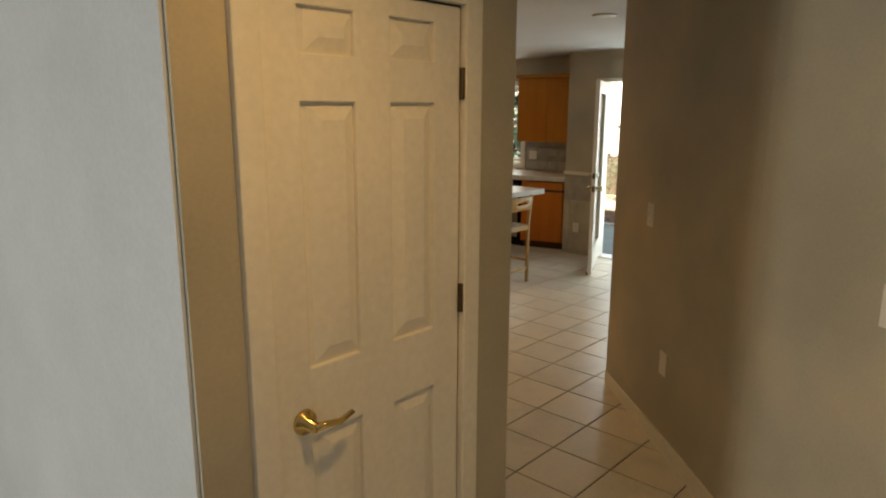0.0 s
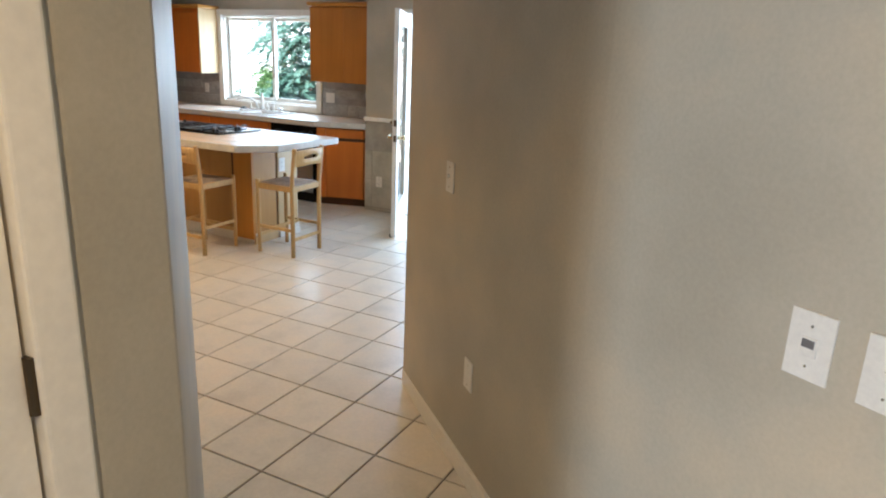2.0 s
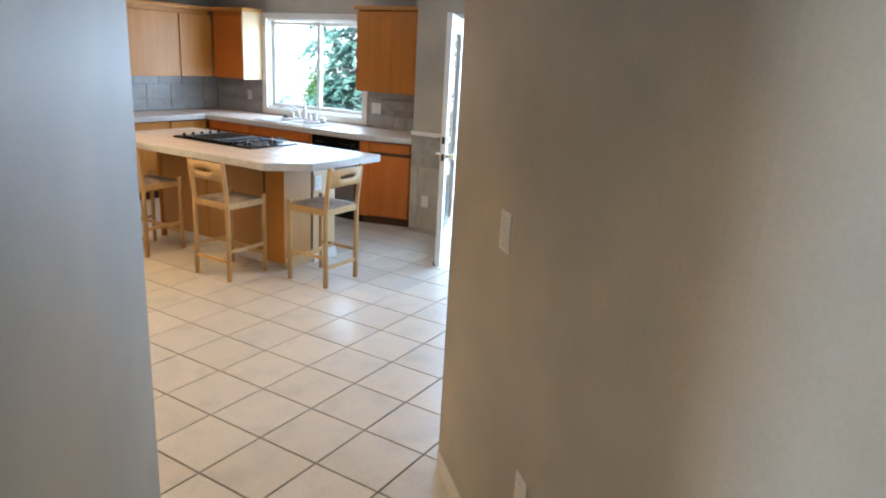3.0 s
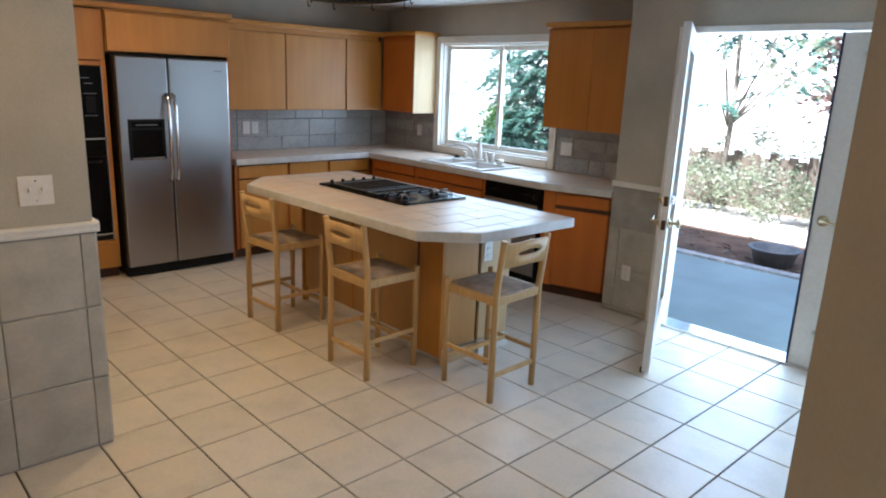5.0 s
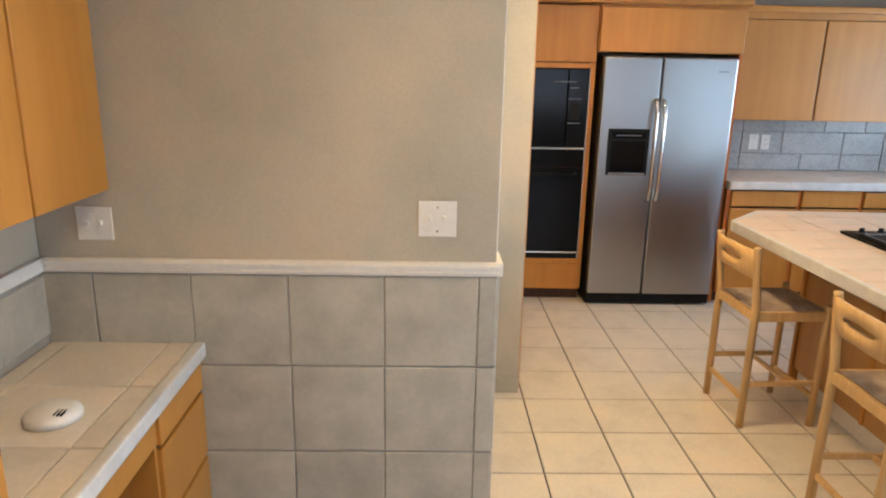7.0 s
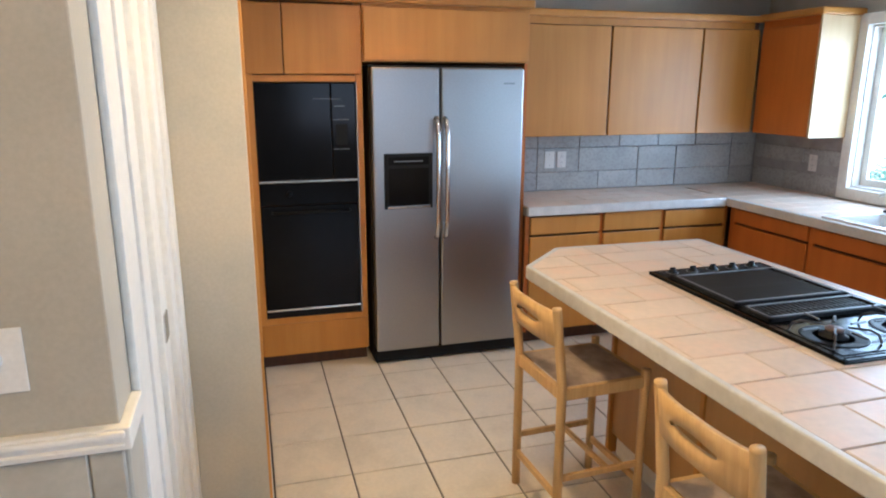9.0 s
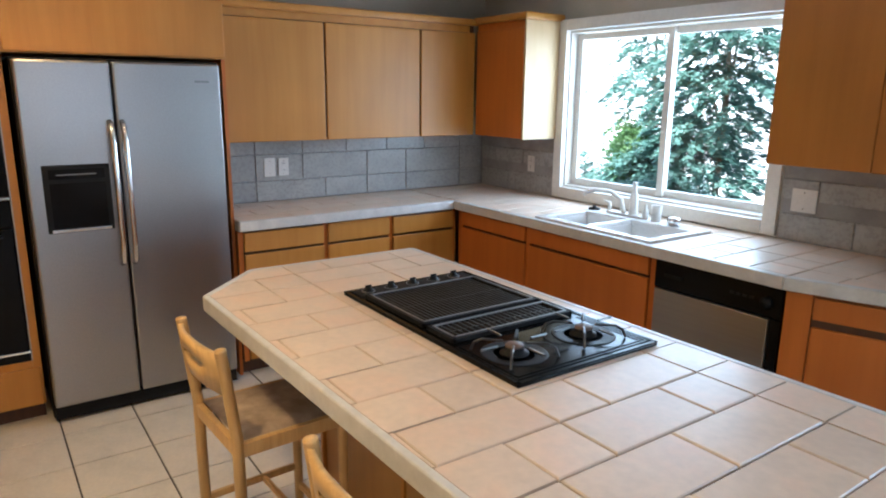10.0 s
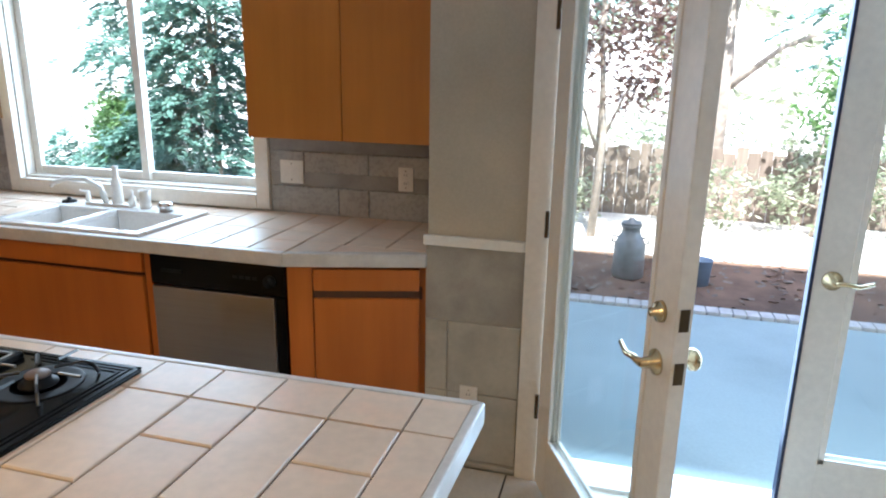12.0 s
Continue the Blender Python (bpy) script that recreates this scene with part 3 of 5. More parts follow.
part("crown", B((-5.66, -5.10, 8.83, 9.178, 2.10, 2.145), bev=0.012), MAPLE, c)
# upper right of the window
c = thing("wall_cabinet", (-2.97, 9.0, 1.33), "honey maple two-door wall cabinet over the dishwasher", "wall cabinet", "kitchen wall cabinets")
part("body", B((-3.42, -2.513, 8.875, 9.178, 1.33, 2.13)), MAPLE_DEEP, c)
slab("door", c, "y", 8.85, -3.418, -2.9665, 1.325, 2.12, MAPLE_DEEP)
slab("door", c, "y", 8.85, -2.9635, -2.515, 1.325, 2.12, MAPLE_DEEP)
part("crown", B((-3.44, -2.513, 8.82, 9.178, 2.13, 2.175), bev=0.012), MAPLE, c)
# cabinet over the fridge
c = thing("wall_cabinet", (-5.7, 6.45, 1.78), "honey maple cabinet above the refrigerator", "wall cabinet", "kitchen wall cabinets")
part("body", B((-5.968, -5.385, 5.985, 6.98, 1.79, 2.10)), MAPLE, c)
slab("door", c, "x", -5.36, 5.99, 6.975, 1.795, 2.08)
part("side_panel", B((-5.968, -5.40, 6.965, 6.984, 0.0, 1.79)), MAPLE_SHADE_RED, c)
part("crown", B((-5.968, -5.335, 5.32, 7.0, 2.10, 2.145), bev=0.012), MAPLE, c)
# oven tower
c = thing("oven_cabinet", (-5.7, 5.65, 0), "honey maple tall cabinet built round two black ovens", "oven cabinet")
part("body", B((-5.968, -5.43, 5.345, 5.98, 0.09, 2.10)), GAP_SHADE, c)
part("toe_kick", B((-5.968, -5.46, 5.345, 5.98, 0.0, 0.09)), GAP_SHADE, c)
part("face_frame", B((-5.43, -5.405, 5.345, 5.385, 0.09, 2.10), (-5.43, -5.405, 5.945, 5.984, 0.09, 2.10), (-5.43, -5.405, 5.385, 5.945, 1.68, 1.715), (-5.43, -5.405, 5.385, 5.945, 0.285, 0.32), bev=0.002), MAPLE, c)
slab("drawer", c, "x", -5.392, 5.355, 5.975, 0.09, 0.285)
slab("door", c, "x", -5.392, 5.35, 5.55, 1.72, 2.09)
slab("door", c, "x", -5.392, 5.555, 5.98, 1.72, 2.09)
ov = thing("double_wall_oven", (-5.45, 5.66, 0.32), "black glass built-in microwave and oven with steel strips", "oven")
part("microwave_door", B((-5.429, -5.402, 5.388, 5.80, 1.14, 1.675), bev=0.006), BLACK, ov)
part("control_panel", B((-5.429, -5.404, 5.803, 5.942, 1.14, 1.675), bev=0.006), BLACK, ov)
for z, y0, y1 in ((1.585, 5.70, 5.86), (1.545, 5.82, 5.88), (1.47, 5.81, 5.90), (1.305, 5.81, 5.90)):
    part("display_mark", B((-5.405, -5.4005, y0, y1, z, z + 0.005)), GALV, ov)
part("display", B((-5.405, -5.401, 5.825, 5.89, 1.33, 1.45)), BLACK_MATT, ov)
part("oven_door", B((-5.429, -5.400, 5.388, 5.942, 0.375, 0.99), bev=0.008), BLACK, ov)
part("control_strip", B((-5.429, -5.404, 5.388, 5.942, 0.995, 1.12), bev=0.006), BLACK, ov)
part("oven_handle", tube(bmesh.new(), [(-5.395, 5.45, 0.955), (-5.37, 5.46, 0.955), (-5.37, 5.88, 0.955), (-5.395, 5.89, 0.955)], 0.009), BLACK_MATT, ov, smooth=True)
part("knob", tube(bmesh.new(), [(-5.404, 5.55, 1.06), (-5.385, 5.55, 1.06)], 0.018, 14), BLACK_MATT, ov, smooth=True)
for z in (1.124, 0.365):
    part("steel_strip", B((-5.429, -5.396, 5.386, 5.944, z, z + 0.012), bev=0.002), CHROME, ov, "thin bright steel strip")
part("side_trim", B((-5.429, -5.399, 5.9445, 5.950, 0.325, 1.678)), RIM, ov, "thin steel side trim")
part("vent", B((-5.429, -5.41, 5.388, 5.942, 0.322, 0.362)), BLACK_MATT, ov)
# pantry
c = thing("pantry_cabinet", (-4.6, 5.2, 0), "honey maple pantry cabinet with doors and drawers", "pantry cabinet")
part("body", B((-5.34, -3.992, 4.95, 5.31, 0.09, 2.10)), GAP_SHADE, c)
part("toe_kick", B((-5.34, -3.992, 4.95, 5.26, 0.0, 0.09)), GAP_SHADE, c)
part("end_panel", B((-3.992, -3.945, 5.30, 5.345, 0.0, 2.10), bev=0.003), MAPLE, c)
part("end_panel", B((-5.40, -5.34, 5.25, 5.337, 0.0, 2.10), bev=0.003), MAPLE, c)
for z0, z1 in ((0.10, 0.36), (0.42, 0.58), (0.64, 0.80), (0.86, 1.06), (1.14, 1.60), (1.66, 2.08)):
    part("door" if z1 > 1.2 else "drawer", B((-5.33, -4.0, 5.31, 5.337, z0, z1), bev=0.006), MAPLE, c)

# base units on the west wall
c = thing("base_cabinet", (-5.6, 7.7, 0), "honey maple base cabinet with three drawers over doors", "base cabinet", "kitchen base cabinets")
part("body", B((-5.968, -5.38, 6.99, 8.47, 0.09, 0.862)), GAP_SHADE, c)
part("toe_kick", B((-5.968, -5.43, 6.99, 8.47, 0.0, 0.09)), GAP_SHADE, c)
part("stile", B((-5.384, -5.366, 6.988, 7.015, 0.09, 0.862)), MAPLE_SHADE_RED, c)
for y0, y1 in ((7.02, 7.505), (7.535, 7.96), (7.99, 8.46)):
    slab("drawer", c, "x", -5.352, y0, y1, 0.742, 0.853)
    slab("door", c, "x", -5.352, y0, y1, 0.10, 0.727)
    part("rail", B((-5.384, -5.370, y1 + 0.002, y1 + 0.028, 0.09, 0.862)), MAPLE_SHADE_RED, c)
part("bread_board", B((-5.38, -5.345, 7.54, 7.955, 0.850, 0.862), bev=0.002), MAPLE, c)
# base units on the window wall
c = thing("base_cabinet", (-4.5, 8.8, 0), "maple sink base cabinet with doors, shade put into its orange tone", "base cabinet", "kitchen base cabinets")
part("body", B((-5.34, -3.705, 8.512, 8.53, 0.09, 0.862), (-5.34, -4.69, 8.53, 9.178, 0.09, 0.862), (-4.69, -3.705, 8.53, 9.178, 0.09, 0.70)), GAP_SHADE, c)
part("toe_kick", B((-5.34, -3.705, 8.56, 9.178, 0.0, 0.09)), GAP_SHADE, c)
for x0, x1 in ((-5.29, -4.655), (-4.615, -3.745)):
    slab("drawer", c, "y", 8.484, x0, x1, 0.765, 0.855, MAPLE_SHADE_RED)
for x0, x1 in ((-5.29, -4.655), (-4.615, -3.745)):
    slab("door", c, "y", 8.484, x0, x1, 0.10, 0.750, MAPLE_SHADE_RED)
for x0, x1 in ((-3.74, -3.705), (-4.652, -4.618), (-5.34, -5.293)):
    part("stile", B((x0, x1, 8.498, 8.511, 0.09, 0.862)), MAPLE_SHADE_RED, c)
d = thing("dishwasher", (-3.38, 8.8, 0), "dishwasher with steel door and black control panel", "dishwasher")
part("body", B((-3.70, -3.065, 8.53, 9.17, 0.09, 0.86)), BLACK_MATT, d)
part("control_panel", B((-3.698, -3.067, 8.478, 8.53, 0.725, 0.858), bev=0.006), BLACK, d)
part("door", B((-3.695, -3.115, 8.476, 8.53, 0.12, 0.720), bev=0.006), STEEL, d, "brushed steel front")
part("side_strip", B((-3.112, -3.068, 8.482, 8.53, 0.12, 0.720)), BLACK, d)
part("latch", B((-3.64, -3.54, 8.470, 8.480, 0.785, 0.80), bev=0.002), BLACK_MATT, d)
for k in range(4):
    part("button", B((-3.30 + 0.03 * k, -3.278 + 0.03 * k, 8.474, 8.480, 0.79, 0.802)), IRON, d)
part("dial", tube(bmesh.new(), [(-3.13, 8.48, 0.79), (-3.13, 8.462, 0.79)], 0.026, 16), BLACK_MATT, d, smooth=True)
part("toe_kick", B((-3.70, -3.065, 8.55, 8.6, 0.0, 0.115)), BLACK_MATT, d)
# angled end unit
c = thing("base_cabinet", (-2.8, 8.8, 0), "maple angled end cabinet with one drawer, shade in its orange tone", "base cabinet", "kitchen base cabinets")
ANG = math.degrees(math.atan2(0.165, 0.53))
P0 = pose(-3.058, 8.486, 0, 0, 0, ANG)


def angled(name, x0, x1, y0, y1, z0, z1, mat, bev=0.0):
    b = bmesh.new()
    bx(b, x0, x1, y0, y1, z0, z1, bev, P0)
    return part(name, b, mat, c)


part("body", prism(bmesh.new(), [(-3.06, 8.505), (-2.53, 8.67), (-2.513, 8.68), (-2.513, 9.178), (-3.06, 9.178)], 0.09, 0.862), MAPLE_SHADE_RED, c)
part("toe_kick", prism(bmesh.new(), [(-3.06, 8.56), (-2.53, 8.72), (-2.53, 9.178), (-3.06, 9.178)], 0.0, 0.09), GAP_SHADE, c)
angled("stile", 0.0, 0.10, 0.0, 0.02, 0.09, 0.862, MAPLE_SHADE_RED, 0.002)
angled("drawer", 0.105, 0.535, -0.006, 0.018, 0.757, 0.850, MAPLE_SHADE_RED, 0.006)
angled("door", 0.105, 0.535, -0.006, 0.018, 0.10, 0.725, MAPLE_SHADE_RED, 0.006)
# dark strip that draws the shade between drawer and door
angled("shadow_gap", 0.10, 0.545, 0.008, 0.019, 0.72, 0.77, GAP_SHADE)

# counters
UNIT = 0.163


def courses(parent, x0, x1, y0, y1, z, inside, mat, seed):
    """Courses of counter tile along y, one or two units long, cut at the counter's outline."""
    rnd = random.Random(seed)
    nx = max(1, round((x1 - x0) / UNIT))
    ux = (x1 - x0) / nx
    for i in range(nx):
        y = y0
        first = rnd.choice((1, 2))
        while y < y1 - 0.02:
            n = first if y == y0 else rnd.choice((1, 2, 2))
            first = n
            e = min(y + n * UNIT, y1)
            xa, xb = x0 + i * ux, x0 + (i + 1) * ux
            if inside((xa + xb) / 2, (y + e) / 2):
                put_tile("tile", tile_mesh(xb - xa - 0.006, e - y - 0.006, mat), parent, (xa + 0.003, y + 0.003, z), (1, 0, 0), (0, 0, 1))
            y = e


ct = thing("countertop", (-5.3, 8.8, 0.865), "L-shaped cream tile countertop with pale rounded edge", "countertop")
bm = bmesh.new()
prism(bm, [(-5.968, 6.99), (-5.345, 6.99), (-5.345, 8.465), (-4.57, 8.465), (-4.57, 9.178), (-5.968, 9.178)], 0.864, 0.915)
prism(bm, [(-3.752, 8.465), (-3.06, 8.465), (-2.513, 8.635), (-2.513, 9.178), (-3.752, 9.178)], 0.864, 0.915)
bx(bm, -4.57, -3.752, 8.465, 8.495, 0.864, 0.913)
bx(bm, -4.57, -3.752, 8.975, 9.178, 0.864, 0.915)
part("substrate", bm, GROUT_PALE, ct)
part("edge", prism(bmesh.new(), [(-5.36, 6.988), (-5.322, 6.988), (-5.322, 8.44), (-5.36, 8.48)], 0.868, 0.925, 0.008), EDGE_TILE, ct, "pale rounded edge tiles")
part("edge", prism(bmesh.new(), [(-5.322, 8.442), (-3.055, 8.442), (-3.055, 8.482), (-5.36, 8.482)], 0.868, 0.925, 0.008), EDGE_TILE, ct, "pale rounded edge tiles")
part("edge", prism(bmesh.new(), [(-3.053, 8.442), (-2.513, 8.610), (-2.513, 8.652), (-3.053, 8.482)], 0.868, 0.925, 0.008), EDGE_TILE, ct, "pale rounded edge tiles")
DX, DY, DZ = 5.3, -8.8, -0.865


def on_counter(x, y):
    X, Y = x - DX, y - DY
    return not (-4.575 < X < -3.75 and Y < 8.99)


courses(ct, -5.965 + DX, -5.362 + DX, 6.995 + DY, 8.48 + DY, 0.915 + DZ, on_counter, TOP_TILE, 3)
courses(ct, -5.362 + DX, -4.58 + DX, 8.486 + DY, 9.174 + DY, 0.915 + DZ, on_counter, TOP_TILE, 5)
courses(ct, -3.744 + DX, -3.06 + DX, 8.486 + DY, 9.174 + DY, 0.915 + DZ, on_counter, TOP_TILE, 7)
courses(ct, -3.06 + DX, -2.515 + DX, 8.655 + DY, 9.174 + DY, 0.915 + DZ, on_counter, TOP_TILE, 8)
courses(ct, -5.965 + DX, -5.362 + DX, 8.486 + DY, 9.174 + DY, 0.915 + DZ, on_counter, TOP_TILE, 9)
courses(ct, -4.58 + DX, -3.744 + DX, 8.995 + DY, 9.174 + DY, 0.915 + DZ, on_counter, TOP_TILE, 10)

part("tile", prism(bmesh.new(), [(-3.05, 8.490), (-2.893, 8.538), (-2.893, 8.652), (-3.05, 8.652)], 0.915, 0.923), TOP_TILE, ct)
part("tile", prism(bmesh.new(), [(-2.887, 8.540), (-2.56, 8.641), (-2.56, 8.652), (-2.887, 8.652)], 0.915, 0.923), TOP_TILE, ct)

# sink, cut into the counter's surface as a raised double basin
s = thing("kitchen_sink", (-4.22, 8.82, 0.92), "white enamel double-bowl drop-in sink under the window", "sink")
X0, X1, Y0, Y1, XM = -4.575, -3.748, 8.484, 8.99, -4.20
bm = bmesh.new()
for b in ((X0, X1, Y0, Y0 + 0.05), (X0, X1, Y1 - 0.12, Y1), (X0, X0 + 0.05, Y0 + 0.05, Y1 - 0.12), (X1 - 0.05, X1, Y0 + 0.05, Y1 - 0.12), (XM - 0.02, XM + 0.02, Y0 + 0.05, Y1 - 0.12)):
    bx(bm, *b, 0.912, 0.938, 0.008)
part("rim", bm, PORCELAIN, s)
for a, b2 in ((X0 + 0.045, XM - 0.015), (XM + 0.015, X1 - 0.045)):
    bm = bmesh.new()
    for q in ((a, b2, Y0 + 0.045, Y1 - 0.115, 0.745, 0.755), (a, b2, Y0 + 0.035, Y0 + 0.05, 0.75, 0.915), (a, b2, Y1 - 0.12, Y1 - 0.105, 0.75, 0.915), (a - 0.008, a + 0.008, Y0 + 0.04, Y1 - 0.11, 0.75, 0.915), (b2 - 0.008, b2 + 0.008, Y0 + 0.04, Y1 - 0.11, 0.75, 0.915)):
        bx(bm, *q)
    part("bowl", bm, PORCELAIN, s)
    part("drain", lathe(bmesh.new(), [(0, 0.755), (0.04, 0.755), (0.042, 0.758), (0, 0.7585)], ((a + b2) / 2, Y0 + 0.24, 0)), CHROME, s, smooth=True)
f = thing("kitchen_faucet", (-4.280, 8.940, 0.938), "white kitchen faucet with curved spout and lever", "faucet")
part("base_plate", B((-4.420, -4.150, 8.920, 8.970, 0.938, 0.952), bev=0.006), PLASTIC, f)
part("spout", tube(bmesh.new(), [(-4.300, 8.940, 0.95), (-4.320, 8.930, 1.03), (-4.370, 8.890, 1.075), (-4.440, 8.840, 1.08), (-4.490, 8.810, 1.06), (-4.500, 8.805, 1.045)], 0.014, 12, 0.011), PLASTIC, f, smooth=True)
part("lever", tube(bmesh.new(), [(-4.410, 8.940, 0.95), (-4.410, 8.940, 1.0), (-4.450, 8.930, 1.005)], 0.013, 10, 0.007), PLASTIC, f, smooth=True)
f = thing("sink_sprayer", (-4.240, 8.950, 0.938), "white plastic sprayer standing at the sink", "sprayer")
part("body", lathe(bmesh.new(), [(0, 0), (0.03, 0), (0.026, 0.05), (0.024, 0.12), (0.014, 0.15), (0.013, 0.19), (0.017, 0.20), (0, 0.205)], (-4.240, 8.950, 0.938)), PLASTIC, f, smooth=True)
f = thing("soap_dispenser", (-4.150, 8.945, 0.938), "white soap dispenser at the sink", "soap dispenser")
part("body", lathe(bmesh.new(), [(0, 0), (0.02, 0), (0.018, 0.05), (0.008, 0.06), (0.008, 0.085), (0, 0.086)], (-4.150, 8.945, 0.938)), PLASTIC, f, smooth=True)
f = thing("glass_tumbler", (-4.070, 8.940, 0.938), "small frosted tumbler on the sink rim", "tumbler")
part("body", lathe(bmesh.new(), [(0, 0), (0.026, 0), (0.030, 0.09), (0.027, 0.09), (0.024, 0.008), (0, 0.008)], (-4.070, 8.940, 0.938)), PLASTIC, f, smooth=True)
f = thing("sink_stopper", (-4.540, 8.950, 0.938), "dark sink stopper on the sink rim", "sink stopper")
part("body", lathe(bmesh.new(), [(0, 0), (0.036, 0), (0.034, 0.01), (0.012, 0.014), (0.010, 0.025), (0, 0.026)], (-4.540, 8.950, 0.938)), BLACK_MATT, f, smooth=True)
f = thing("drain_strainer", (-3.930, 8.910, 0.938), "metal sink strainer standing on its edge", "strainer")
part("body", lathe(bmesh.new(), [(0, 0), (0.03, 0), (0.034, 0.02), (0.038, 0.024), (0.03, 0.045), (0, 0.05)], (-3.930, 8.910, 0.938)), CHROME, f, smooth=True)

# backsplashes and wainscots


def wall_courses(parent, origin, u, n, length, rows, mat, seed, unit=UNIT, longest=2):
    """Rows of wall tile along u; rows are (height, depth) pairs measured up from origin."""
    rnd = random.Random(seed)
    u, n = Vector(u), Vector(n)
    for z0, z1 in rows:
        a = 0.0
        while a < length - 0.012:
            k = rnd.choice((2, 2, 3)) if longest == 2 else 1
            e = min(a + k * unit, length)
            if length - e < 0.03:
                e = length
            me = tile_mesh(e - a - 0.005, z1 - z0 - 0.005, mat)
            put_tile("tile", me, parent, Vector(origin) + u * (a + 0.0025) + Vector((0, 0, z0 + 0.0025)), u, n)
            a = e


ROWS = ((0.925, 1.055), (1.055, 1.228), (1.228, 1.335))
b1 = setting("backsplash_west", B((-5.972, -5.966, 6.985, 9.18, 0.92, 1.34)), SPLASH_GROUT, "grey-beige tile backsplash")
wall_courses(b1, (-5.966, 6.99, 0), (0, 1, 0), (1, 0, 0), 2.17, ROWS, SPLASH, 11)
b1 = setting("backsplash_north", B((-5.96, -5.13, 9.174, 9.182, 0.92, 1.34), (-3.50, -2.51, 9.174, 9.182, 0.92, 1.34)), SPLASH_GROUT, "grey-beige tile backsplash")
wall_courses(b1, (-5.135, 9.174, 0), (-1, 0, 0), (0, -1, 0), 0.82, ROWS, SPLASH, 12)
for (z0, z1), cuts in zip(ROWS, ((-3.495, -3.31, -2.968, -2.80, -2.515), (-3.495, -3.128, -2.97, -2.66, -2.515), (-3.495, -3.31, -2.97, -2.66, -2.515))):
    for x0, x1 in zip(cuts, cuts[1:]):
        put_tile("tile", tile_mesh(x1 - x0 - 0.006, z1 - z0 - 0.006, SPLASH), b1, (x1 - 0.003, 9.174, z0 + 0.003), (-1, 0, 0), (0, -1, 0))
w1 = setting("wainscot_stub", B((-2.79, -2.783, 3.572, 5.075, 0.0, 1.0), (-2.928, -2.783, 5.07, 5.077, 0.0, 1.0)), GROUT_PALE, "grey-beige square wall tiles")
for z0, z1 in ((0.012, 0.338), (0.341, 0.668), (0.671, 0.999)):
    for y0, y1 in ((3.575, 3.737), (3.74, 4.058), (4.06, 4.378), (4.381, 4.698), (4.701, 5.014), (5.017, 5.077)):
        put_tile("tile", tile_mesh(y1 - y0, z1 - z0 - 0.003, WALL_TILE), w1, (-2.783, y0, z0), (0, 1, 0), (1, 0, 0))
    put_tile("tile", tile_mesh(0.14, z1 - z0 - 0.003, WALL_TILE), w1, (-2.785, 5.077, z0), (-1, 0, 0), (0, 1, 0))
w1 = setting("wainscot_desk", B((-2.78, -1.72, 3.566, 3.573, 0.0, 1.0)), GROUT_PALE, "grey-beige square wall tiles")
for k in range(4):
    put_tile("tile", tile_mesh(0.262, 0.20, WALL_TILE), w1, (-1.722 - 0.265 * k, 3.573, 0.78), (-1, 0, 0), (0, 1, 0))
w1 = setting("wainscot_door", B((-2.516, -2.122, 8.626, 8.634, 0.0, 0.965), (-2.516, -2.508, 8.63, 8.66, 0, 0.86)), GROUT_PALE, "grey-beige square wall tiles")
for z0, z1 in ((0.012, 0.028), (0.031, 0.343), (0.346, 0.652), (0.655, 0.963)):
    for x0, x1 in ((-2.512, -2.422), (-2.419, -2.124)):
        put_tile("tile", tile_mesh(x1 - x0, z1 - z0 - 0.003, WALL_TILE), w1, (x1, 8.626, z0), (-1, 0, 0), (0, -1, 0))

# ---- fridge ----
fr = thing("refrigerator", (-5.6, 6.46, 0), "brushed steel side-by-side refrigerator with ice dispenser", "refrigerator")
part("body", B((-5.95, -5.345, 6.005, 6.925, 0.02, 1.772), bev=0.004), BLACK_MATT, fr, "black cabinet sides")
part("kick_grille", B((-5.36, -5.315, 6.01, 6.92, 0.015, 0.085), bev=0.004), BLACK_MATT, fr)
for y0, y1 in ((6.012, 6.403), (6.413, 6.918)):
    dr = part("door", B((-5.345, -5.285, y0, y1, 0.092, 1.760), bev=0.012), STEEL, fr)
    y = y1 - 0.022 if y0 < 6.2 else y0 + 0.022
    part("handle", tube(bmesh.new(), [(-5.285, y, 1.48), (-5.25, y, 1.465), (-5.232, y, 1.38), (-5.226, y, 1.14), (-5.232, y, 0.90), (-5.25, y, 0.80), (-5.285, y, 0.785)], 0.0135, 12), CHROME, dr, "polished bar handle", True)
di = part("dispenser", B((-5.30, -5.276, 6.075, 6.36, 0.965, 1.285), bev=0.006), BLACK_MATT, fr, "black ice and water dispenser")
part("control_strip", B((-5.277, -5.272, 6.10, 6.335, 1.22, 1.265), bev=0.001), BLACK, di)
part("display_mark", B((-5.273, -5.2705, 6.13, 6.30, 1.238, 1.243)), GALV, di)
part("tray", B((-5.277, -5.262, 6.09, 6.345, 0.97, 0.985), bev=0.003), CHROME, di)
part("recess", B((-5.277, -5.2735, 6.10, 6.335, 0.99, 1.20)), BLACK, di)
part("badge", B((-5.286, -5.2835, 6.79, 6.86, 1.668, 1.678)), GALV, fr)

# ---- island ----
il = thing("kitchen_island", (-3.3, 7.1, 0), "maple kitchen island base with panelled sides", "kitchen island")
part("body", B((-4.02, -2.50, 6.872, 7.44, 0.10, 0.866)), MAPLE_SHADE_TAN, il)
part("plinth", B((-4.0, -2.52, 6.89, 7.40, 0.0, 0.10)), WHITE, il)
part("corner_panel", B((-2.685, -2.480, 6.848, 6.872, 0.045, 0.866), bev=0.003), MAPLE, il, "orange maple corner panel")
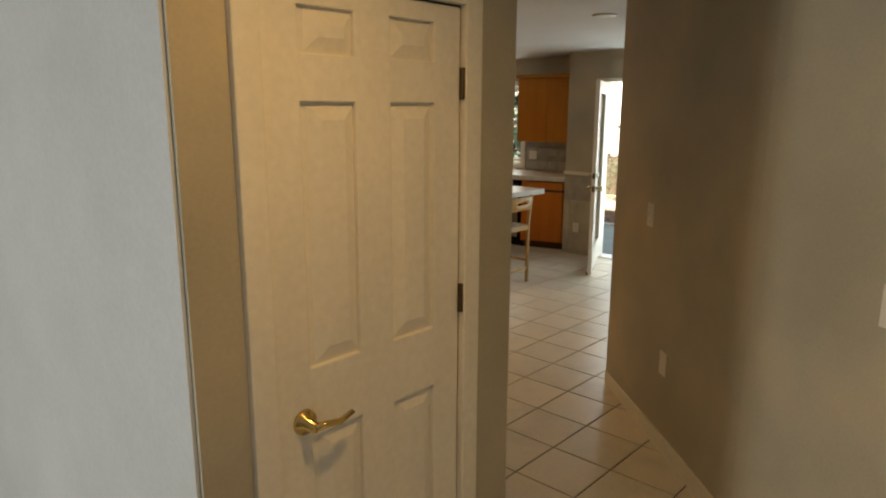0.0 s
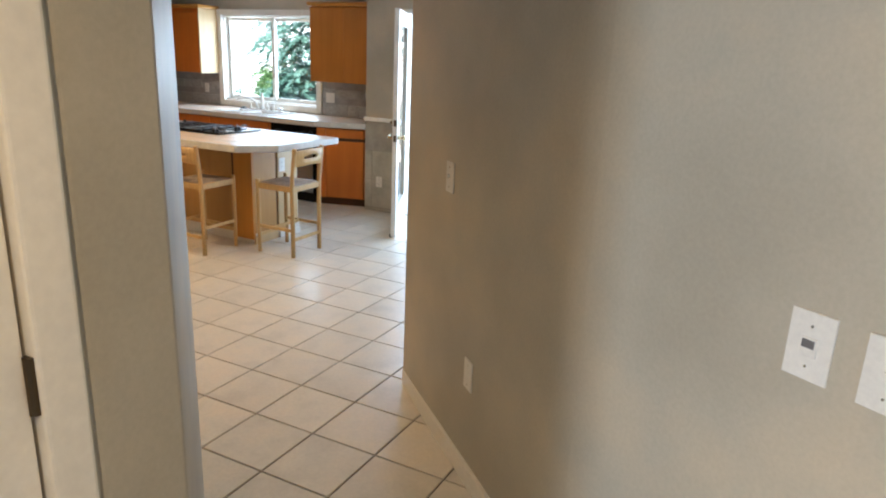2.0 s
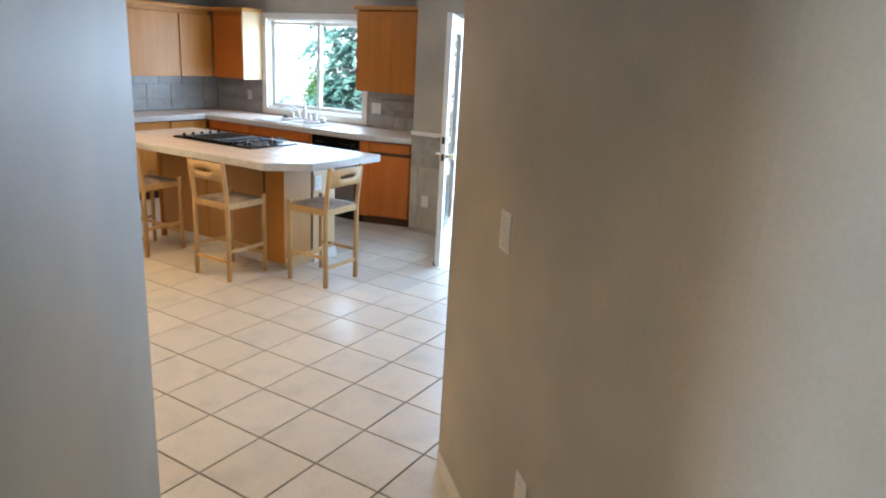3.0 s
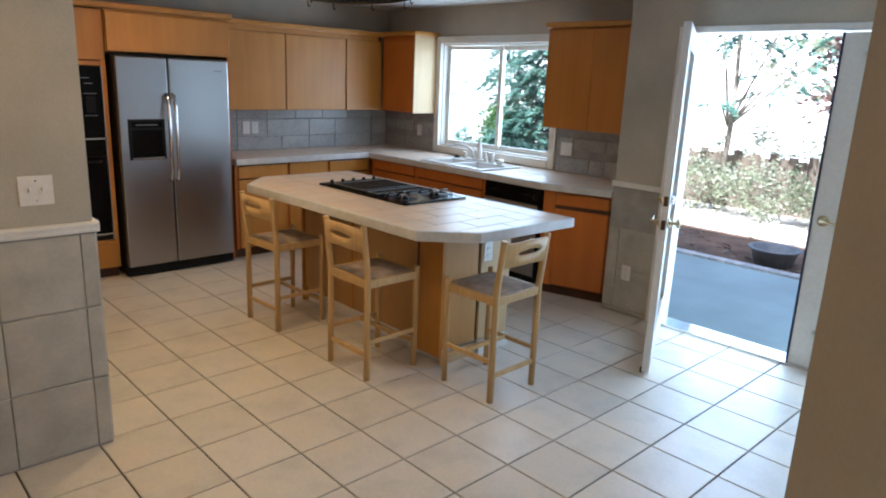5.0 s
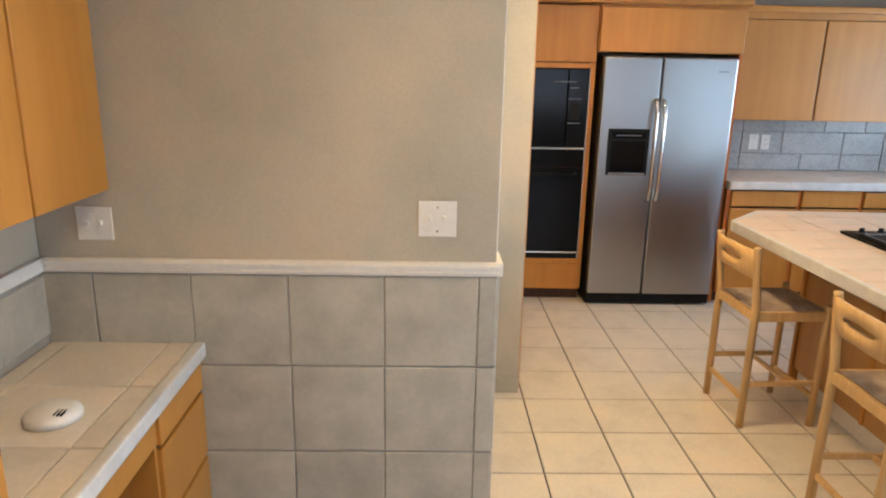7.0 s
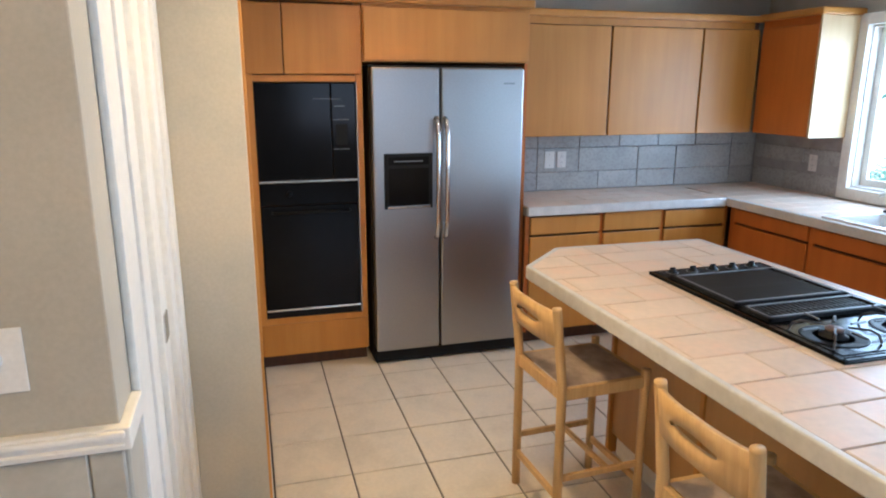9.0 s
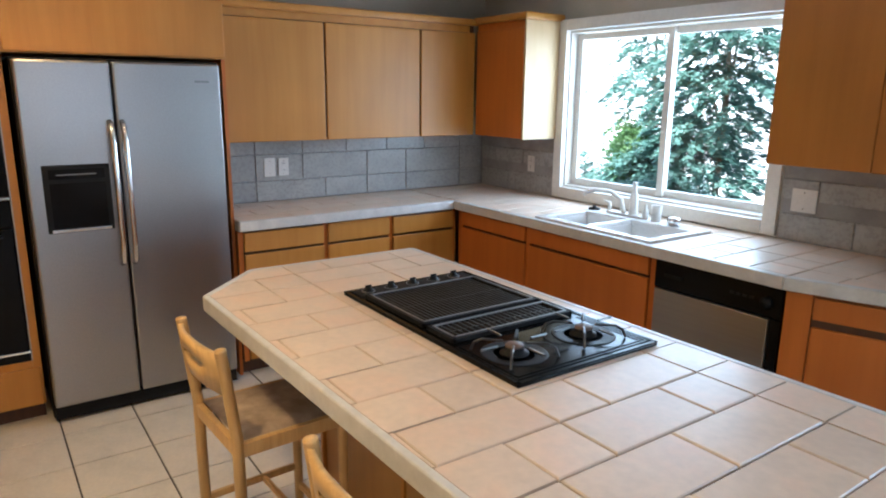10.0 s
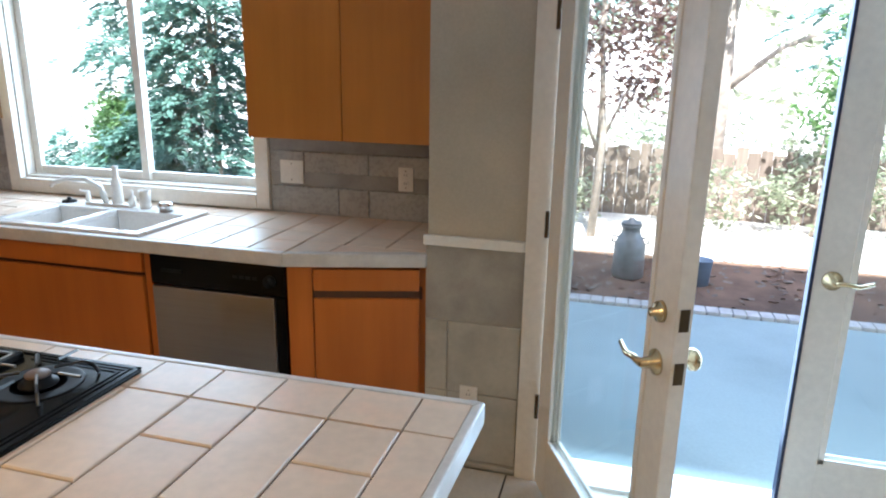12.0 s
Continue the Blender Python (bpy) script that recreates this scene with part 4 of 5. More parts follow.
# this dark strip and the next draw the shade in the panel seams
part("shadow_gap", B((-2.715, -2.687, 6.858, 6.873, 0.10, 0.866)), GAP_SHADE, il)
# one end, two tones: shade painted on this panel, door light on the next
part("end_panel", B((-2.503, -2.485, 6.876, 7.155, 0.09, 0.866), bev=0.003), MAPLE_SHADE_TAN, il)
part("end_panel", B((-2.503, -2.475, 7.172, 7.44, 0.09, 0.866), bev=0.003), MAPLE_LIT, il)
part("shadow_gap", B((-2.50, -2.492, 7.155, 7.172, 0.09, 0.866)), GAP_SHADE, il)
part("end_panel", B((-4.04, -4.018, 6.855, 7.44, 0.0, 0.866), bev=0.003), MAPLE, il)
part("seam_strip", B((-3.42, -3.40, 6.862, 6.874, 0.10, 0.866)), MAPLE, il)
part("baseboard", B((-2.487, -2.468, 6.86, 7.15, 0.0, 0.07), bev=0.002), MAPLE_LIT, il)
part("baseboard", B((-2.476, -2.452, 7.165, 7.445, 0.0, 0.05), (-2.476, -2.462, 7.168, 7.443, 0.048, 0.088), bev=0.003), WHITE, il, "cream stepped base moulding")
for k in range(3):
    part("door", B((-4.0 + 0.5 * k, -3.52 + 0.5 * k, 7.44, 7.46, 0.12, 0.84), bev=0.004), MAPLE, il)
OUT = [(-4.05, 6.43), (-2.285, 6.465), (-2.06, 6.71), (-2.035, 7.487), (-4.30, 7.467), (-4.318, 6.69)]
it = thing("island_countertop", (-3.2, 7.0, 0.866), "cream tile island countertop with clipped corners", "countertop")
IX, IY, IZ = -3.2, 7.0, 0.866


def inset(pts, d):
    cx, cy = sum(p[0] for p in pts) / len(pts), sum(p[1] for p in pts) / len(pts)
    out = []
    n = len(pts)
    for i in range(n):
        p0, p1, p2 = Vector(pts[i - 1]), Vector(pts[i]), Vector(pts[(i + 1) % n])
        a, b = (p1 - p0).normalized(), (p2 - p1).normalized()
        na, nb = Vector((-a.y, a.x)), Vector((-b.y, b.x))
        m = (na + nb).normalized()
        out.append(tuple(p1 + m * d / max(0.3, m.dot(na))))
    return out


IN = inset(OUT, 0.024)
part("substrate", prism(bmesh.new(), inset(OUT, 0.02), 0.866, 0.915), GROUT, it)
for i in range(6):
    j = (i + 1) % 6
    part("edge", prism(bmesh.new(), [OUT[i], OUT[j], IN[j], IN[i]], 0.868, 0.9245, 0.007), EDGE_TILE, it, "pale rounded edge tiles")
LAY = ((0, 1, 3, 5, 6, 8), (0, 1, 2, 4, 6, 7), (0, 1, 3, 5, 6, 8), (0, 1, 2, 4, 5, 7), (0, 1, 3, 4, 6, 7), (0, 1, 4, 5, 7, 8), (0, 1, 4, 6, 7), (0, 1, 4, 5, 7))
for k in range(14):
    xs = -2.007 - 0.1655 * k
    lay = LAY[k] if k < 8 else ((0, 1, 2, 4, 5, 7), (0, 1, 3, 4, 6, 7), (0, 2, 4, 5, 7))[k % 3] if k > 10 else LAY[6 + k % 2]
    for i0, i1 in zip(lay, lay[1:]):
        x0, x1, y0, y1 = xs - 0.1655 + 0.0028, xs - 0.0028, 7.4825 - 0.1655 * i1 + 0.0028, 7.4825 - 0.1655 * i0 - 0.0028
        # cut the tile to the counter's outline
        poly = [(x0, y0), (x1, y0), (x1, y1), (x0, y1)]
        cut = False
        for a, b in zip(IN, IN[1:] + IN[:1]):
            out = []
            side = lambda p: (b[0] - a[0]) * (p[1] - a[1]) - (b[1] - a[1]) * (p[0] - a[0])  # noqa: E731
            for p, q in zip(poly, poly[1:] + poly[:1]):
                sp, sq = side(p), side(q)
                if sp >= 0:
                    out.append(p)
                if sp * sq < 0:
                    f2 = sp / (sp - sq)
                    out.append((p[0] + (q[0] - p[0]) * f2, p[1] + (q[1] - p[1]) * f2))
                    cut = True
            poly = out
            if not poly:
                break
        if len(poly) < 3 or abs(sum(p[0] * q[1] - q[0] * p[1] for p, q in zip(poly, poly[1:] + poly[:1]))) < 0.0003:
            continue
        if not cut:
            put_tile("tile", tile_mesh(x1 - x0, y1 - y0, TOP_TILE), it, (x0 - IX, y0 - IY, 0.915 - IZ), (1, 0, 0), (0, 0, 1))
        else:
            part("tile", prism(bmesh.new(), poly, 0.915, 0.923), TOP_TILE, it)

# cooktop
ck = thing("cooktop", (-3.32, 7.12, 0.923), "black built-in gas cooktop with grill and two burners", "cooktop")
CX0, CX1, CY0, CY1 = -3.795, -2.85, 6.855, 7.39
part("frame", B((CX0, CX1, CY0, CY1, 0.921, 0.932), bev=0.004), BLACK, ck)
part("rim", B((CX0, CX1, CY0, CY0 + 0.012, 0.932, 0.936), (CX0, CX1, CY1 - 0.012, CY1, 0.932, 0.936), (CX0, CX0 + 0.012, CY0, CY1, 0.932, 0.936), (CX1 - 0.012, CX1, CY0, CY1, 0.932, 0.936), bev=0.001), BLACK, ck)
part("control_panel", B((-3.775, -3.70, CY0 + 0.02, CY1 - 0.02, 0.931, 0.938), bev=0.002), BLACK_MATT, ck)
for k in range(5):
    y = 6.925 + 0.093 * k
    kn = part("knob", lathe(bmesh.new(), [(0, 0), (0.023, 0), (0.024, 0.003), (0.017, 0.006), (0.013, 0.009), (0.011, 0.017), (0, 0.018)], (-3.738, y, 0.938)), BLACK_MATT, ck, smooth=True)
    part("pointer", B((-3.741, -3.735, y - 0.012, y + 0.012, 0.954, 0.962), bev=0.001), BLACK_MATT, kn)
    part("skirt_ring", lathe(bmesh.new(), [(0.0225, 0.0015), (0.0245, 0.0015), (0.0245, 0.0035), (0.0225, 0.0038)], (-3.738, y, 0.938)), RIM, kn, "thin bright ring")
for gx0, gx1, gy0, gy1, gap in ((-3.69, -3.325, 6.885, 7.36, 0.0165), (-3.305, -3.165, 6.885, 7.36, 0.0215)):
    g = part("grill_frame", B((gx0, gx1, gy0, gy0 + 0.014, 0.932, 0.946), (gx0, gx1, gy1 - 0.014, gy1, 0.932, 0.946), (gx0, gx0 + 0.014, gy0, gy1, 0.932, 0.946), (gx1 - 0.014, gx1, gy0, gy1, 0.932, 0.946), bev=0.002), IRON, ck)
    bm = bmesh.new()
    n = int((gy1 - gy0 - 0.03) / gap)
    for k in range(n):
        yy = gy0 + 0.018 + k * gap
        bx(bm, gx0 + 0.01, gx1 - 0.01, yy, yy + 0.005, 0.933, 0.943)
    bx(bm, (gx0 + gx1) / 2 - 0.003, (gx0 + gx1) / 2 + 0.003, gy0, gy1, 0.933, 0.940)
    part("grill_grate", bm, SUPPORT_DARK, g)
    ux0, ux1, uy0, uy1 = gx0 + 0.013, gx1 - 0.013, gy0 + 0.013, gy1 - 0.013
    part("bright_rim", B((ux0, ux1, uy0, uy0 + 0.005, 0.944, 0.948), (ux0, ux1, uy1 - 0.005, uy1, 0.944, 0.948), (ux0, ux0 + 0.005, uy0, uy1, 0.944, 0.948), (ux1 - 0.005, ux1, uy0, uy1, 0.944, 0.948)), RIM, g, "thin bright metal rim")
for k, d in enumerate((0.022, 0.036)):
    part("stepped_edge", B((-3.14, CX1 - d, CY0 + d - 0.006, CY0 + d, 0.931, 0.9345), (CX1 - d - 0.006, CX1 - d, CY0 + d, CY1 - d, 0.931, 0.9345), (-3.14, CX1 - d, CY1 - d, CY1 - d + 0.006, 0.931, 0.9345), bev=0.001), BLACK, ck)
for by in (6.985, 7.255):
    bxx = -3.015
    b = part("burner", lathe(bmesh.new(), [(0.042, 0.933), (0.040, 0.938), (0.028, 0.942), (0.026, 0.953), (0, 0.954)], (bxx, by, 0)), BLACK_MATT, ck, smooth=True)
    part("burner_cap", lathe(bmesh.new(), [(0, 0.953), (0.026, 0.953), (0.027, 0.957), (0.022, 0.961), (0, 0.962)], (bxx, by, 0)), BURNER, b, "brown burner cap", True)
    part("burner_bowl", lathe(bmesh.new(), [(0.058, 0.9325), (0.075, 0.9335), (0.088, 0.9345), (0.092, 0.9345), (0.095, 0.9325)], (bxx, by, 0), 32), BLACK_MATT, ck, smooth=True)
    for k in range(4):
        a = math.pi / 4 + k * math.pi / 2
        dx, dy = math.cos(a), math.sin(a)
        part("pan_support", tube(bmesh.new(), [(bxx + dx * 0.122, by + dy * 0.122, 0.934), (bxx + dx * 0.112, by + dy * 0.112, 0.958), (bxx + dx * 0.09, by + dy * 0.09, 0.968), (bxx + dx * 0.033, by + dy * 0.033, 0.966)], 0.0038, 6), SUPPORT, ck)
        a = k * math.pi / 2
        dx, dy = math.cos(a), math.sin(a)
        part("pan_support", tube(bmesh.new(), [(bxx + dx * 0.118, by + dy * 0.118, 0.966), (bxx + dx * 0.06, by + dy * 0.06, 0.966)], 0.0035, 6), SUPPORT, ck)

# ---- bar stools ----


def stool(m):
    """A counter stool; the back stands along its -y edge, the seat is centred on the origin."""
    st = thing("bar_stool", (0, 0, 0), "pale beech bar stool with worn padded seat", "bar stool", "stools at the island")
    W = 0.178
    for x in (-W, W):
        part("back_leg", tube(bmesh.new(), [(x, -W, 0.0), (x, -W, 0.60), (x, -W - 0.018, 0.76), (x, -W - 0.034, 0.896), (x, -W - 0.035, 0.903)], 0.0185, 10, 0.0175), STOOL_WOOD, st, smooth=True)
        part("front_leg", tube(bmesh.new(), [(x, W, 0.0), (x, W, 0.30), (x, W, 0.616), (x, W, 0.622)], 0.0165, 10, 0.018), STOOL_WOOD, st, smooth=True)
        part("side_rail", B((x - 0.011, x + 0.011, -W, W, 0.548, 0.594), bev=0.003), STOOL_WOOD, st)
        part("side_stretcher", B((x - 0.008, x + 0.008, -W, W, 0.215, 0.24), bev=0.003), STOOL_WOOD, st)
    for y in (-W, W):
        part("seat_rail", B((-W, W, y - 0.011, y + 0.011, 0.548, 0.594), bev=0.003), STOOL_WOOD, st)
        part("stretcher", B((-W, W, y - 0.008, y + 0.008, 0.135, 0.162), bev=0.003), STOOL_WOOD, st)
    part("middle_stretcher", B((-W, W, 0.03, 0.046, 0.216, 0.238), bev=0.003), STOOL_WOOD, st)
    bm = bmesh.new()
    n = 9
    grid = [[bm.verts.new((-0.17 + 0.34 * i / n, -0.165 + 0.335 * j / n, 0.595 + 0.022 * math.sin(math.pi * i / n) ** 0.5 * math.sin(math.pi * j / n) ** 0.5 - 0.010 * math.sin(math.pi * i / n) * math.sin(math.pi * j / n))) for j in range(n + 1)] for i in range(n + 1)]
    for i in range(n):
        for j in range(n):
            bm.faces.new((grid[i][j], grid[i + 1][j], grid[i + 1][j + 1], grid[i][j + 1]))
    part("seat", bm, CUSHION, st, "worn brown-beige padded seat", True)
    # curved back board with a grip slot
    bm = bmesh.new()
    n, z0, z1 = 12, 0.755, 0.897
    rows = []
    for i in range(n + 1):
        u = -1 + 2 * i / n
        x, bow = u * W, -0.030 * (1 - u * u)
        lean = lambda z: -W - 0.02 - 0.13 * (z - 0.76)  # noqa: E731
        slot = abs(u) < 0.42
        rise = 0.010 * (1 - abs(u))
        zs = (z0 + 0.012 * (1 - abs(u)), 0.817 if slot else 0.822, 0.838 + (0.012 * (1 - (u / 0.42) ** 2) if slot else 0.0), z1 - 0.01 + rise)
        rows.append([[bm.verts.new((x, lean(z) + bow + t2, z)) for z in zs] for t2 in (-0.009, 0.009)])
    for i in range(n):
        a, b = rows[i], rows[i + 1]
        mid = abs(-1 + 2 * (i + 0.5) / n) < 0.42
        for s2 in (0, 1):
            for k in range(3):
                if k == 1 and mid:
                    continue
                bm.faces.new((a[s2][k], b[s2][k], b[s2][k + 1], a[s2][k + 1]))
        for k in (0, 3) + ((1, 2) if mid else ()):
            bm.faces.new((a[0][k], a[1][k], b[1][k], b[0][k]))
    part("back_board", bm, STOOL_WOOD, st, "curved back board with grip slot", True)
    st.matrix_world = m
    return st


s0 = stool(pose(-3.745, 6.543, 0, 0, 0, 3))
copy_thing(s0, pose(-2.764, 6.560, 0, 0, 0, 0.5))
copy_thing(s0, pose(-2.137, 6.917, 0, 0, 0, 91))

# ---- desk corner ----
dk = thing("built_in_desk", (-2.3, 3.9, 0), "maple built-in desk with drawers and tile top", "desk")
part("drawer_body", B((-2.775, -2.395, 3.60, 4.055, 0.06, 0.70)), GAP_SHADE, dk)
for z0, z1 in ((0.585, 0.695), (0.335, 0.57), (0.07, 0.32)):
    part("drawer", B((-2.772, -2.40, 4.055, 4.075, z0, z1), bev=0.005), MAPLE, dk)
part("pencil_drawer", B((-2.385, -1.72, 4.045, 4.070, 0.60, 0.69), bev=0.005), MAPLE, dk)
part("stile", B((-2.397, -2.38, 3.60, 4.06, 0.0, 0.70)), MAPLE, dk)
part("back_panel", B((-2.38, -1.72, 3.60, 3.615, 0.0, 0.70)), MAPLE_SHADE_RED, dk)
dt = thing("desk_top", (-2.25, 3.8, 0.70), "beige tile desk top with pale edge", "desk top")
part("substrate", B((-2.783, -1.715, 3.576, 4.065, 0.70, 0.742)), GROUT, dt)
part("edge", B((-2.783, -1.715, 4.055, 4.092, 0.70, 0.753), bev=0.008), EDGE_TILE, dt, "pale rounded edge tiles")
for k in range(4):
    x = -2.78 + 0.33 * k
    for y0, y1 in ((3.578, 3.64), (3.643, 3.97), (3.973, 4.052)):
        x1 = min(x + 0.326, -1.718)
        if x1 - x > 0.02:
            put_tile("tile", tile_mesh(x1 - x, y1 - y0, FLOOR_TILE), dt, (x + 2.25, y0 - 3.8, 0.042), (1, 0, 0), (0, 0, 1))
c = thing("wall_cabinet", (-2.25, 3.72, 1.28), "honey maple wall cabinet over the desk", "wall cabinet", "desk cabinets")
part("body", B((-2.78, -1.715, 3.575, 3.812, 1.275, 2.10)), MAPLE, c)
part("door", B((-2.765, -2.357, 3.812, 3.832, 1.275, 2.09), bev=0.005), MAPLE, c)
part("door", B((-2.347, -1.72, 3.812, 3.832, 1.275, 2.09), bev=0.005), MAPLE, c)
c = thing("tall_cabinet", (-1.2, 3.85, 0), "honey maple tall cabinet with doors beside the desk", "tall cabinet")
part("body", B((-1.71, -0.745, 3.575, 4.075, 0.0, 2.20)), MAPLE, c)
for z0, z1 in ((0.09, 1.085), (1.115, 2.18)):
    part("door", B((-1.705, -1.235, 4.075, 4.097, z0, z1), bev=0.006), MAPLE, c)
    part("door", B((-1.228, -0.75, 4.075, 4.097, z0, z1), bev=0.006), MAPLE, c)
# dark strip in place of the shade between upper and lower doors
part("shadow_gap", B((-1.706, -0.75, 4.074, 4.079, 1.08, 1.12)), GAP_SHADE, c)
sd = thing("smoke_alarm", (-2.26, 3.86, 0.753), "round white smoke alarm lying on the desk", "smoke alarm")
part("body", lathe(bmesh.new(), [(0, 0), (0.070, 0), (0.072, 0.012), (0.068, 0.022), (0.05, 0.034), (0, 0.036)], (-2.26, 3.86, 0.753), 32), PLASTIC, sd, smooth=True)
for k in range(3):
    part("vent_slot", B((-2.245, -2.215, 3.885 + 0.009 * k, 3.889 + 0.009 * k, 0.783, 0.788)), BLACK_MATT, sd)
pc = thing("pen_clip", (-2.05, 3.79, 0.753), "small dark clip lying on the desk", "clip")
part("body", B((-2.062, -2.038, 3.78, 3.80, 0.753, 0.762), bev=0.003), BLACK_MATT, pc)

# ---- wall plates ----


def plate(name, label, m, w=0.078, h=0.125, kind="switch", gangs=1):
    """A cover plate in the xz plane of m, looking along its -y."""
    p = thing(name, (0, 0, 0), label, "light switch" if kind in ("switch", "dimmer") else "wall outlet", "wall plates")
    part("cover", B((-w / 2, w / 2, -0.006, 0.0, -h / 2, h / 2), bev=0.0025), PLASTIC, p)
    for g in range(gangs):
        x = (g - (gangs - 1) / 2) * 0.046
        if kind == "switch":
            part("toggle", B((x - 0.005, x + 0.005, -0.018, -0.005, -0.004, 0.012), bev=0.002), PLASTIC, p)
        elif kind == "dimmer":
            part("frame", B((x - 0.017, x + 0.017, -0.010, -0.005, -0.02, 0.018), bev=0.002), PLASTIC, p)
            part("sensor_window", B((x - 0.012, x + 0.012, -0.0115, -0.009, -0.002, 0.014)), SCREEN, p)
        elif kind == "outlet":
            for z in (-0.02, 0.02):
                so = part("socket", tube(bmesh.new(), [(x, -0.005, z), (x, -0.009, z)], 0.016, 14), PLASTIC, p)
                for dx in (-0.006, 0.006):
                    part("slot", B((x + dx - 0.001, x + dx + 0.001, -0.0096, -0.0088, z - 0.003, z + 0.006)), BLACK_MATT, so)
    for z in (-0.04, 0.04):
        part("screw", tube(bmesh.new(), [(0, -0.005, z), (0, -0.0075, z)], 0.003, 8), CHROME, p)
    p.matrix_world = m
    return p


def on_hall(x, z):
    """A pose on the hall's right wall at plan x."""
    pts = hall_line()
    for (ax, ay), (bx2, by2) in zip(pts, pts[1:]):
        if ax <= x <= bx2:
            f2 = (x - ax) / (bx2 - ax)
            return pose(x, ay + (by2 - ay) * f2, z, 0, 0, math.degrees(math.atan2(by2 - ay, bx2 - ax)))
    return pose(x, 4, z)


plate("dimmer_switch", "cream dimmer with a dark sensor window", on_hall(1.66, 1.172), 0.088, 0.135, kind="dimmer")
plate("light_switch", "cream toggle light switch in the hall", on_hall(1.78, 1.172), 0.088, 0.135)
plate("light_switch", "cream switch plate on the shaded hall wall", on_hall(0.375, 1.20))
plate("wall_outlet", "cream low wall plate on the hall wall", on_hall(0.588, 0.465), kind="blank")
plate("double_light_switch", "cream double toggle switch above the chair rail", pose(-2.787, 4.874, 1.19, 0, 0, 90), 0.125, 0.12, gangs=2)
plate("double_light_switch", "white double switch under the desk cabinet", pose(-2.787, 3.765, 1.16, 0, 0, 90), 0.115, 0.11, gangs=2)
plate("double_light_switch", "white switch plate on the backsplash", pose(-3.375, 9.165, 1.13, 0, 0, 0), 0.125, 0.115, kind="blank")
plate("wall_outlet", "white outlet on the backsplash", pose(-2.78, 9.165, 1.125, 0, 0, 0), 0.075, 0.115, kind="outlet")
plate("wall_outlet", "white outlet on the backsplash beside the corner", pose(-5.365, 9.165, 1.135, 0, 0, 0), 0.07, 0.115, kind="outlet")
plate("light_switch", "white switch plate on the backsplash", pose(-5.956, 7.41, 1.145, 0, 0, 90), 0.075, 0.12, kind="blank")
plate("wall_outlet", "white outlet on the backsplash", pose(-5.956, 7.505, 1.145, 0, 0, 90), 0.07, 0.115, kind="outlet")
plate("wall_outlet", "white outlet on the tiled wall by the door", pose(-2.325, 8.617, 0.325, 0, 0, 0), 0.075, 0.115, kind="outlet")
plate("wall_outlet", "white outlet on the island's end", pose(-2.474, 7.225, 0.665, 0, 0, 90), 0.075, 0.12, kind="outlet")

# ---- hanging pot rack ----
pr = thing("pot_rack", (-3.35, 6.85, 2.2), "dark metal oval pot rack with mesh shelf hung from the ceiling", "pot rack")
bm = bmesh.new()
oval = lambda a, r, z: (-3.35 + r * 0.42 * math.cos(a), 6.85 + r * 0.27 * math.sin(a), z)  # noqa: E731
for k in range(36):
    a, b = k * math.tau / 36, (k + 1) * math.tau / 36
    q = [bm.verts.new(oval(t2, r, z)) for t2 in (a, b) for r in (1.0,) for z in (2.15, 2.215)]
    q2 = [bm.verts.new(oval(t2, r, z)) for t2 in (a, b) for r in (0.985,) for z in (2.15, 2.215)]
    bm.faces.new((q[0], q[2], q[3], q[1]))
    bm.faces.new((q2[0], q2[1], q2[3], q2[2]))
    bm.faces.new((q[0], q2[0], q2[2], q[2]))
    bm.faces.new((q[1], q[3], q2[3], q2[1]))
bmesh.ops.remove_doubles(bm, verts=bm.verts, dist=0.0001)
part("hoop", bm, BRONZE, pr)
bm = bmesh.new()
for k in range(-13, 14):
    for s2 in (-1, 1):
        # crossing diagonal wires clipped to the oval
        pts = [(k * 0.06 + s2 * v, v) for v in [i * 0.02 - 0.3 for i in range(31)]]
        pts = [p for p in pts if (p[0] / 0.42) ** 2 + (p[1] / 0.27) ** 2 < 1]
        if len(pts) > 1:
            tube(bm, [(-3.35 + pts[0][0], 6.85 + pts[0][1], 2.165), (-3.35 + pts[-1][0], 6.85 + pts[-1][1], 2.165)], 0.003, 5)
part("mesh_shelf", bm, IRON, pr)
for dx, dy in ((-0.3, -0.18), (0.3, -0.18), (-0.3, 0.18), (0.3, 0.18)):
    part("hanger", tube(bmesh.new(), [(-3.35 + dx, 6.85 + dy, 2.2), (-3.35 + dx * 0.9, 6.85 + dy * 0.9, H)], 0.005, 8), BRONZE, pr)
for a in (0.4, 1.2, 2.0, 2.8, 3.6, 4.4, 5.2, 6.0):
    x, y, z = oval(a, 1.0, 2.15)
    part("hook", tube(bmesh.new(), [(x, y, 2.16), (x, y, 2.12), (x + 0.012, y, 2.108), (x + 0.022, y, 2.12)], 0.004, 6), BRONZE, pr)

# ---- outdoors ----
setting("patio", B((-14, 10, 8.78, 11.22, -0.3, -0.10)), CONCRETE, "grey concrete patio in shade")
# pale sheet laid over the mulch; carries the sun's glare in its colour
setting("pavement", B((-60, 20, 13.0, 78.1, -0.3, -0.13)), EDGING, "pale sheet added for the blown-out sunlit ground")
ed = setting("patio_edging", B((-14, 10, 11.22, 11.36, -0.3, -0.115)), GROUT_PALE, "whitewashed brick edging of the patio")
em = mesh("brick", B((0, 0.088, 0, 0.13, 0, 0.045), bev=0.006), EDGING)
for k in range(90):
    piece("brick", em, ed, (-6.0 + 0.094 * k, 11.225, -0.118))
fe = thing("garden_fence", (-1, 15, -0.14), "weathered brown board fence behind the garden", "fence")
fm = {}
